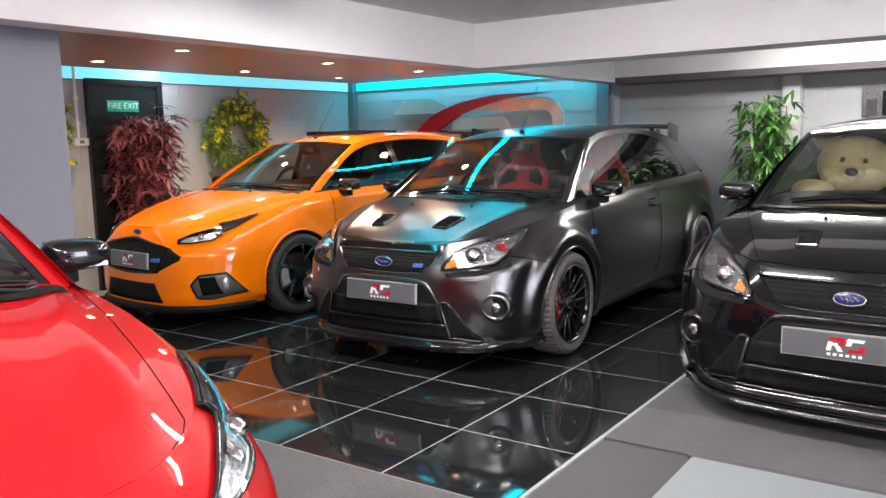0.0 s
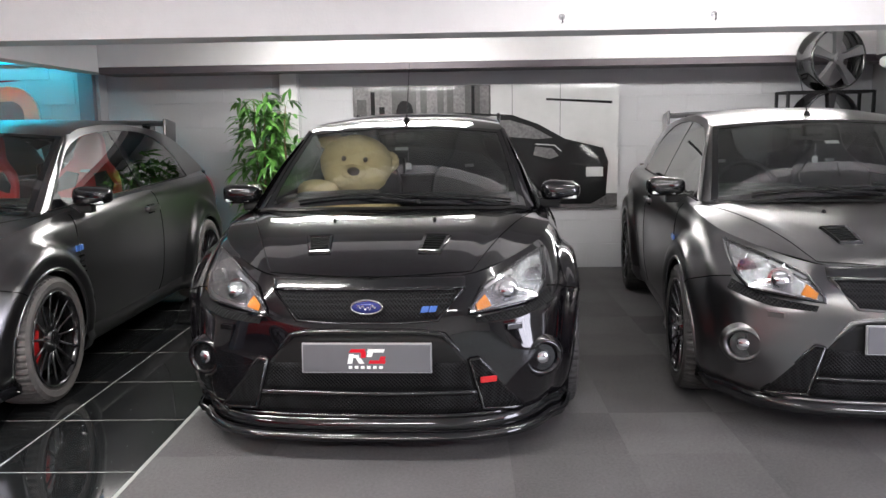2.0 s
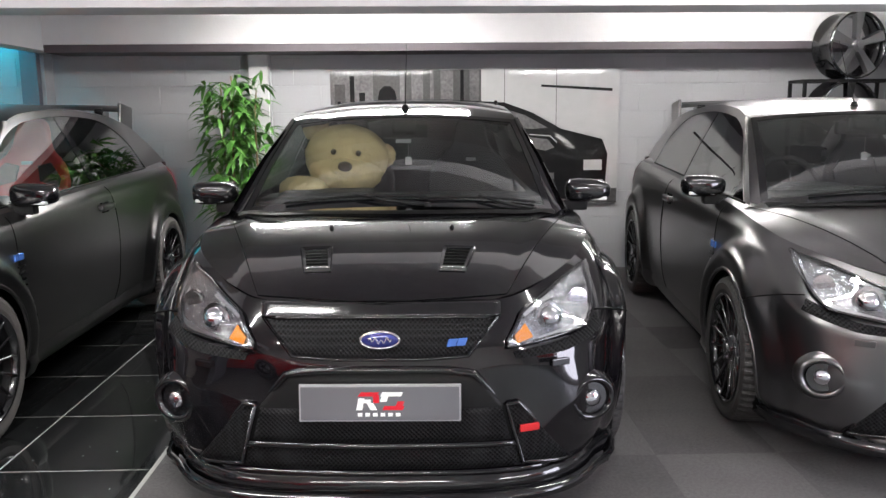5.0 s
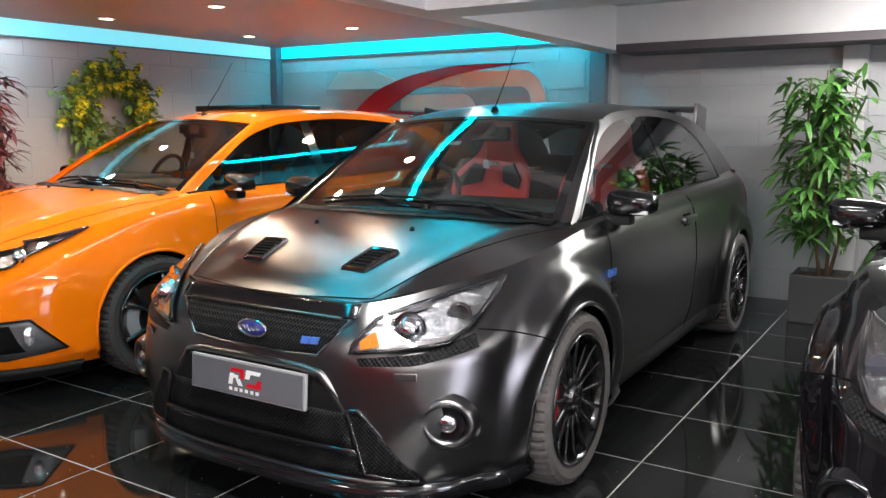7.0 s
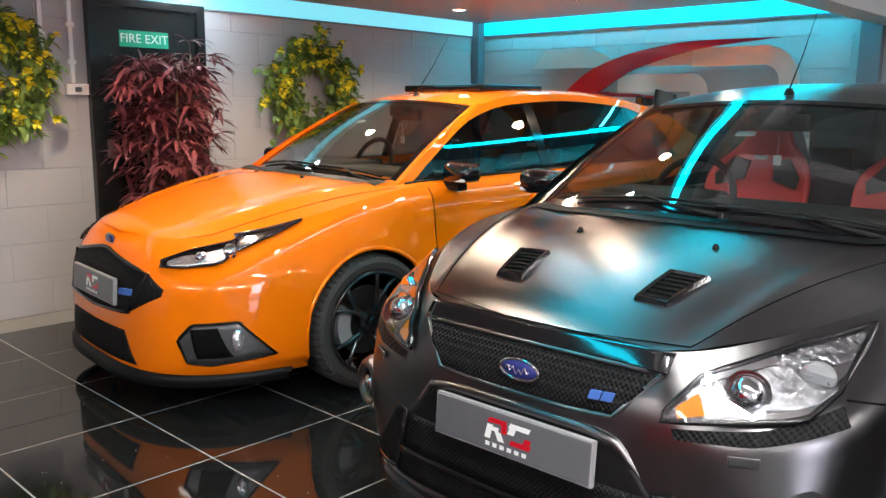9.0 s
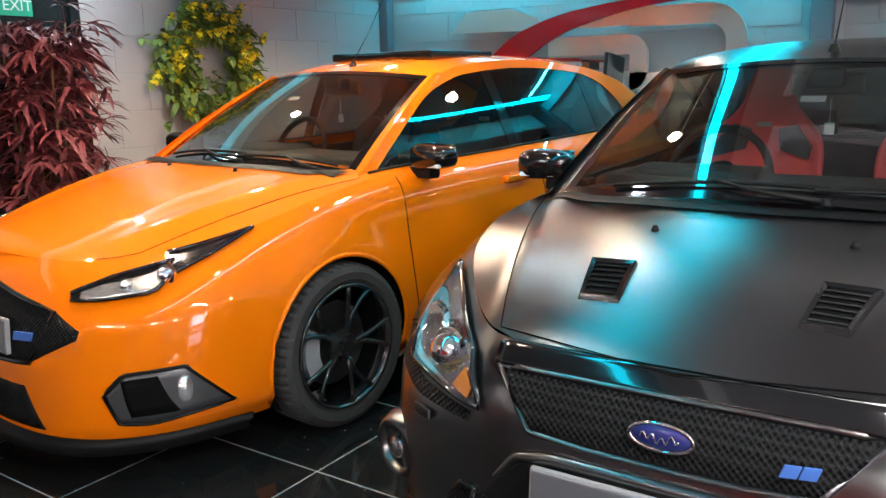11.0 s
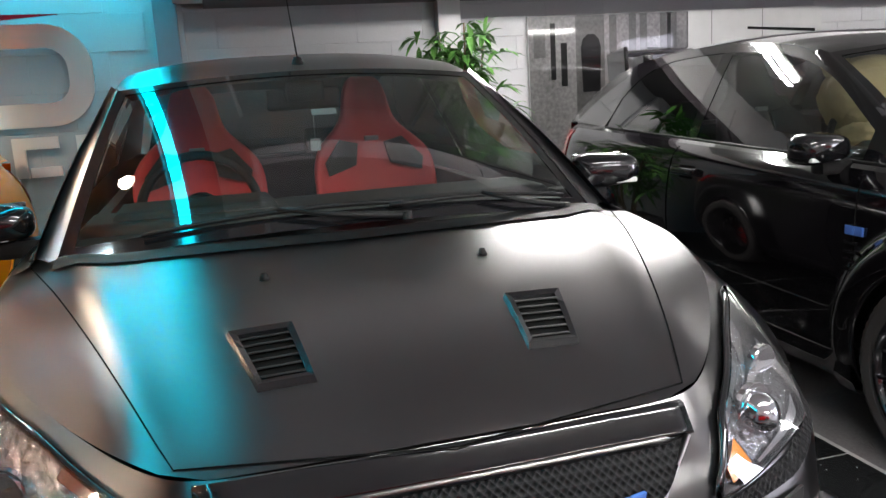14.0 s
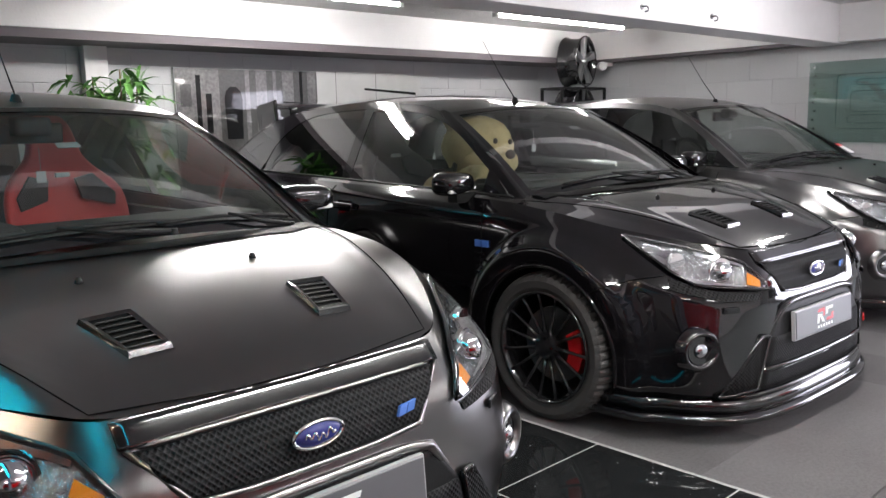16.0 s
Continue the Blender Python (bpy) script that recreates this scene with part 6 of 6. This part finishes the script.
def alloy(m, label, face):
    w = thing("alloy_wheel", m, label, "wheel", "loose alloy wheels")
    prof = [(0.262, -0.10), (0.256, -0.112), (0.245, -0.10), (0.23, -0.05), (0.225, 0.07), (0.25, 0.11), (0.262, 0.115), (0.262, 0.10), (0.24, 0.06), (0.238, -0.05), (0.262, -0.10)]
    v, f, k, n = [], [], len(prof), 56
    for i in range(n):
        t = 2 * math.pi * i / n
        v += [(r * math.cos(t), y, r * math.sin(t)) for r, y in prof]
    for i in range(n):
        for j in range(k - 1):
            f.append((i * k + j, i * k + j + 1, ((i + 1) % n) * k + j + 1, ((i + 1) % n) * k + j))
    link("barrel", v, f, M["rim"], w)
    for s in range(5):
        t = 2 * math.pi * s / 5 + 1.57
        u, q = Vector((math.cos(t), 0, math.sin(t))), Vector((-math.sin(t), 0, math.cos(t)))
        v = []
        for r, wd in ((0.035, 0.02), (0.12, 0.024), (0.246, 0.038)):
            y = -0.085 - 0.018 * (r / 0.25)
            v += [u * r - q * wd + Vector((0, y, 0)), u * r + q * wd + Vector((0, y, 0)), u * r + q * wd * 1.3 + Vector((0, y + 0.04, 0)), u * r - q * wd * 1.3 + Vector((0, y + 0.04, 0))]
        f = []
        for i in range(2):
            o = i * 4
            f += [(o + j, o + (j + 1) % 4, o + 4 + (j + 1) % 4, o + 4 + j) for j in range(4)]
        link("spoke", v, f, face, w, smooth=False)
    part("hub", join(cyl(0.06, 0.05, 0.05, pose(0, -0.075, 0, 90, 0, 0), 24), cyl(0.025, 0.025, 0.02, pose(0, -0.105, 0, 90, 0, 0), 16)), face, w)
    return w


alloy(pose(3.49, 4.13, 1.886, 0, 0, 14), "black alloy wheel with five polished spokes on the rack", M["alloy_face"])
alloy(pose(3.46, 4.13, 1.355, 0, 0, 10), "dark alloy wheel on the lower shelf of the rack", M["rim"])

# ---- teddy bear ----
bear_bm = bmesh.new()


def blob(c, r, mi=0, jit=0.006):
    g = bmesh.ops.create_icosphere(bear_bm, subdivisions=4, radius=1.0)
    for vv in g["verts"]:
        n = vv.co.copy()
        k = 1 + jit / min(r) * (noise.noise(n * 9 + Vector(c) * 7) + 0.7 * noise.noise(n * 23 + Vector(c) * 5))
        vv.co = Vector((n.x * r[0] * k, n.y * r[1] * k, n.z * r[2] * k)) + Vector(c)
    for fc in {fc for vv in g["verts"] for fc in vv.link_faces}:
        fc.material_index, fc.smooth = mi, True


blob((0, 0.02, 0.0), (0.215, 0.175, 0.17))
blob((0, -0.05, -0.075), (0.185, 0.145, 0.105))
blob((0.0, -0.145, -0.055), (0.085, 0.06, 0.06))
blob((-0.165, 0.05, 0.13), (0.065, 0.035, 0.06))
blob((0.19, 0.05, 0.02), (0.06, 0.035, 0.06))
blob((0, 0.10, -0.42), (0.24, 0.19, 0.30))
blob((-0.20, -0.16, -0.16), (0.12, 0.085, 0.065))
blob((-0.25, 0.0, -0.22), (0.08, 0.16, 0.08))
blob((0.22, -0.02, -0.25), (0.08, 0.16, 0.08))
blob((0.0, -0.205, -0.035), (0.035, 0.018, 0.025), 1, 0.001)
blob((-0.062, -0.152, 0.032), (0.014, 0.010, 0.015), 1, 0.0)
blob((0.062, -0.152, 0.032), (0.014, 0.010, 0.015), 1, 0.0)
bear = part("teddy_bear", bear_bm, [M["teddy"], M["teddy_dark"]], None, m=pose(-0.315, 1.88, 1.15, 0, 4, 3) @ Matrix.Scale(1.02, 4))
tagged(bear, "large cream plush teddy bear sitting at the steering wheel", "teddy bear")

# parking permit on the graphite car's screen
dcar = BUILT["D"]
part("screen_permit", join(box(-0.05, 0.05, -0.001, 0.001, -0.07, 0.03, 0.0)), M["plastic_white"], dcar, "white permit card", m=pose(0.545, 0.245, 1.03, -60, 0, 12))
part("permit_header", join(box(-0.05, 0.05, -0.001, 0.001, 0.031, 0.065, 0.0)), M["caliper_red"], dcar, "red card edge", m=pose(0.545, 0.245, 1.03, -60, 0, 12))

# ---- unseen clothes rail at the far end, guessed from red reflections in the print ----
cr = thing("clothes_rail", pose(3.74, -3.12, 0, 0, 0, 40), "chrome clothes rail hung with red, white and black jackets", "clothes rail")
for x in (-0.5, 0.5):
    part("upright", cyl(0.015, 0.015, 1.8, pose(x, 0, 0.9), 12), M["chrome"], cr)
    part("foot", box(x - 0.02, x + 0.02, -0.25, 0.25, 0, 0.03, 0.006), M["chrome"], cr)
for z in (1.02, 1.8):
    part("top_bar", cyl(0.013, 0.013, 1.0, pose(0, 0, z, 0, 90, 0), 12), M["chrome"], cr)
M["jacket_red"] = mat("red_cloth", (0.62, 0.015, 0.03), 0.8, noise_amt=0.15, scale=30)
M["jacket_black"] = mat("black_cloth", (0.012, 0.012, 0.013), 0.85, noise_amt=0.15, scale=30)


def jacket(cloth, x, z, drop, turn):
    """A jacket on a hanger: shoulders sloped, hem wider, two sleeves."""
    bm = box(-0.028, 0.028, -0.21, 0.21, -drop, 0.0, 0.018, 2)
    for vv in bm.verts:
        k = -vv.co.z / drop
        vv.co.z -= 0.09 * (abs(vv.co.y) / 0.21) ** 1.5 * (1 - k)
        vv.co.y *= 0.88 + 0.18 * k
        vv.co.x *= 0.8 + 0.5 * k
    sl = [cyl(0.035, 0.045, drop * 0.85, pose(0, 0.235 * q, -0.09 - drop * 0.42, 4 * q, 0, 0), 10) for q in (-1, 1)]
    part("jacket", join(bm, *sl), cloth, cr, m=pose(x, 0, z - 0.04, 0, 0, turn))
    v, f = tube([(0, -0.16, -0.03), (0, 0, 0.0), (0, 0, 0.035), (0, 0.02, 0.05), (0, 0.02, 0.035)], 0.004, 5)
    link("hanger", v, f, M["chrome"], cr, m=pose(x, 0, z - 0.035, 0, 0, turn))


for k in range(9):
    jacket(M["jacket_red"] if k < 7 else M["letter_white"], -0.42 + 0.105 * k, 1.79, 0.62, rng.uniform(-8, 8))
    jacket(M["jacket_black"], -0.42 + 0.105 * k, 1.01, 0.6, rng.uniform(-8, 8))


# ---- pieces of floor and walls ----
def piece_mesh(name, sx, sy, sz, bevel, material):
    bm = box(-sx / 2, sx / 2, -sy / 2, sy / 2, -sz, 0, bevel, 1)
    me = bpy.data.meshes.new(name)
    bm.to_mesh(me)
    bm.free()
    me.materials.append(material)
    return me


def lay(name, me, parent, m):
    ob = new(name, me)
    ob.parent, ob.matrix_local = parent, m
    return ob


tile_me = piece_mesh("tile", 0.5945, 0.5945, 0.010, 0.0012, M["tile"])
tiles_home = bpy.data.objects["floor_grout"]
for i in range(10):
    for j in range(10):
        x, y = -1.3 - 0.6 * i, -0.9 + 0.6 * j
        if x - 0.3 < LEFT - 0.25:
            continue
        lay("tile", tile_me, tiles_home, pose(x, y, 0.0))
carpet_me = piece_mesh("carpet_tile", 0.4997, 0.4997, 0.012, 0.0006, M["carpet"])
for i in range(11):
    for j in range(11):
        x, y = -0.735 + 0.5 * i, -0.095 + 0.5 * j
        if x < RIGHT + 0.2 and y < BACK + 0.2:
            lay("carpet_tile", carpet_me, ground, pose(x, y, 0.0, 0, 0, 90 * ((i + j) % 2)))
for i in range(7):
    for j in range(5):
        lay("carpet_tile", carpet_me, ground, pose(-0.84 - 0.5 * i, -1.455 - 0.5 * j, 0.0, 0, 0, 90 * ((i + j) % 2)))
BL, BH = 0.46, 0.232
block_me = piece_mesh("block", BL - 0.0008, BH - 0.005, 0.05, 0.0014, M["block"])


def blockwork(wall, start, run, face, turn, rows=9):
    """Courses of half-bonded blocks along a wall. start: the first end; face: the plane; turn: the wall's heading in degrees."""
    for r in range(rows):
        n = int(run / BL) + 1
        for k in range(n):
            s = (k + 0.5 * (r % 2)) * BL
            if s + BL / 2 > run + 0.12 or s < 0:
                continue
            z = 0.08 + BH * (r + 0.5) - 0.08
            if turn == 0:
                m = pose(start + s, face, z, 90, 0, 0)
            elif turn == 90:
                m = pose(face, start + s, z, 90, 0, 90)
            else:
                m = pose(face, start + s, z, 90, 0, -90)
            lay("block", block_me, wall, m)


blockwork(wall_back, -2.85, 6.95, BACK, 0)
blockwork(wall_corner, LEFT + 0.2, 3.3, BACKL, 0)
blockwork(wall_left, -1.6, 6.1, LEFT, 90)
blockwork(wall_right, -0.2, 4.8, RIGHT, -90)
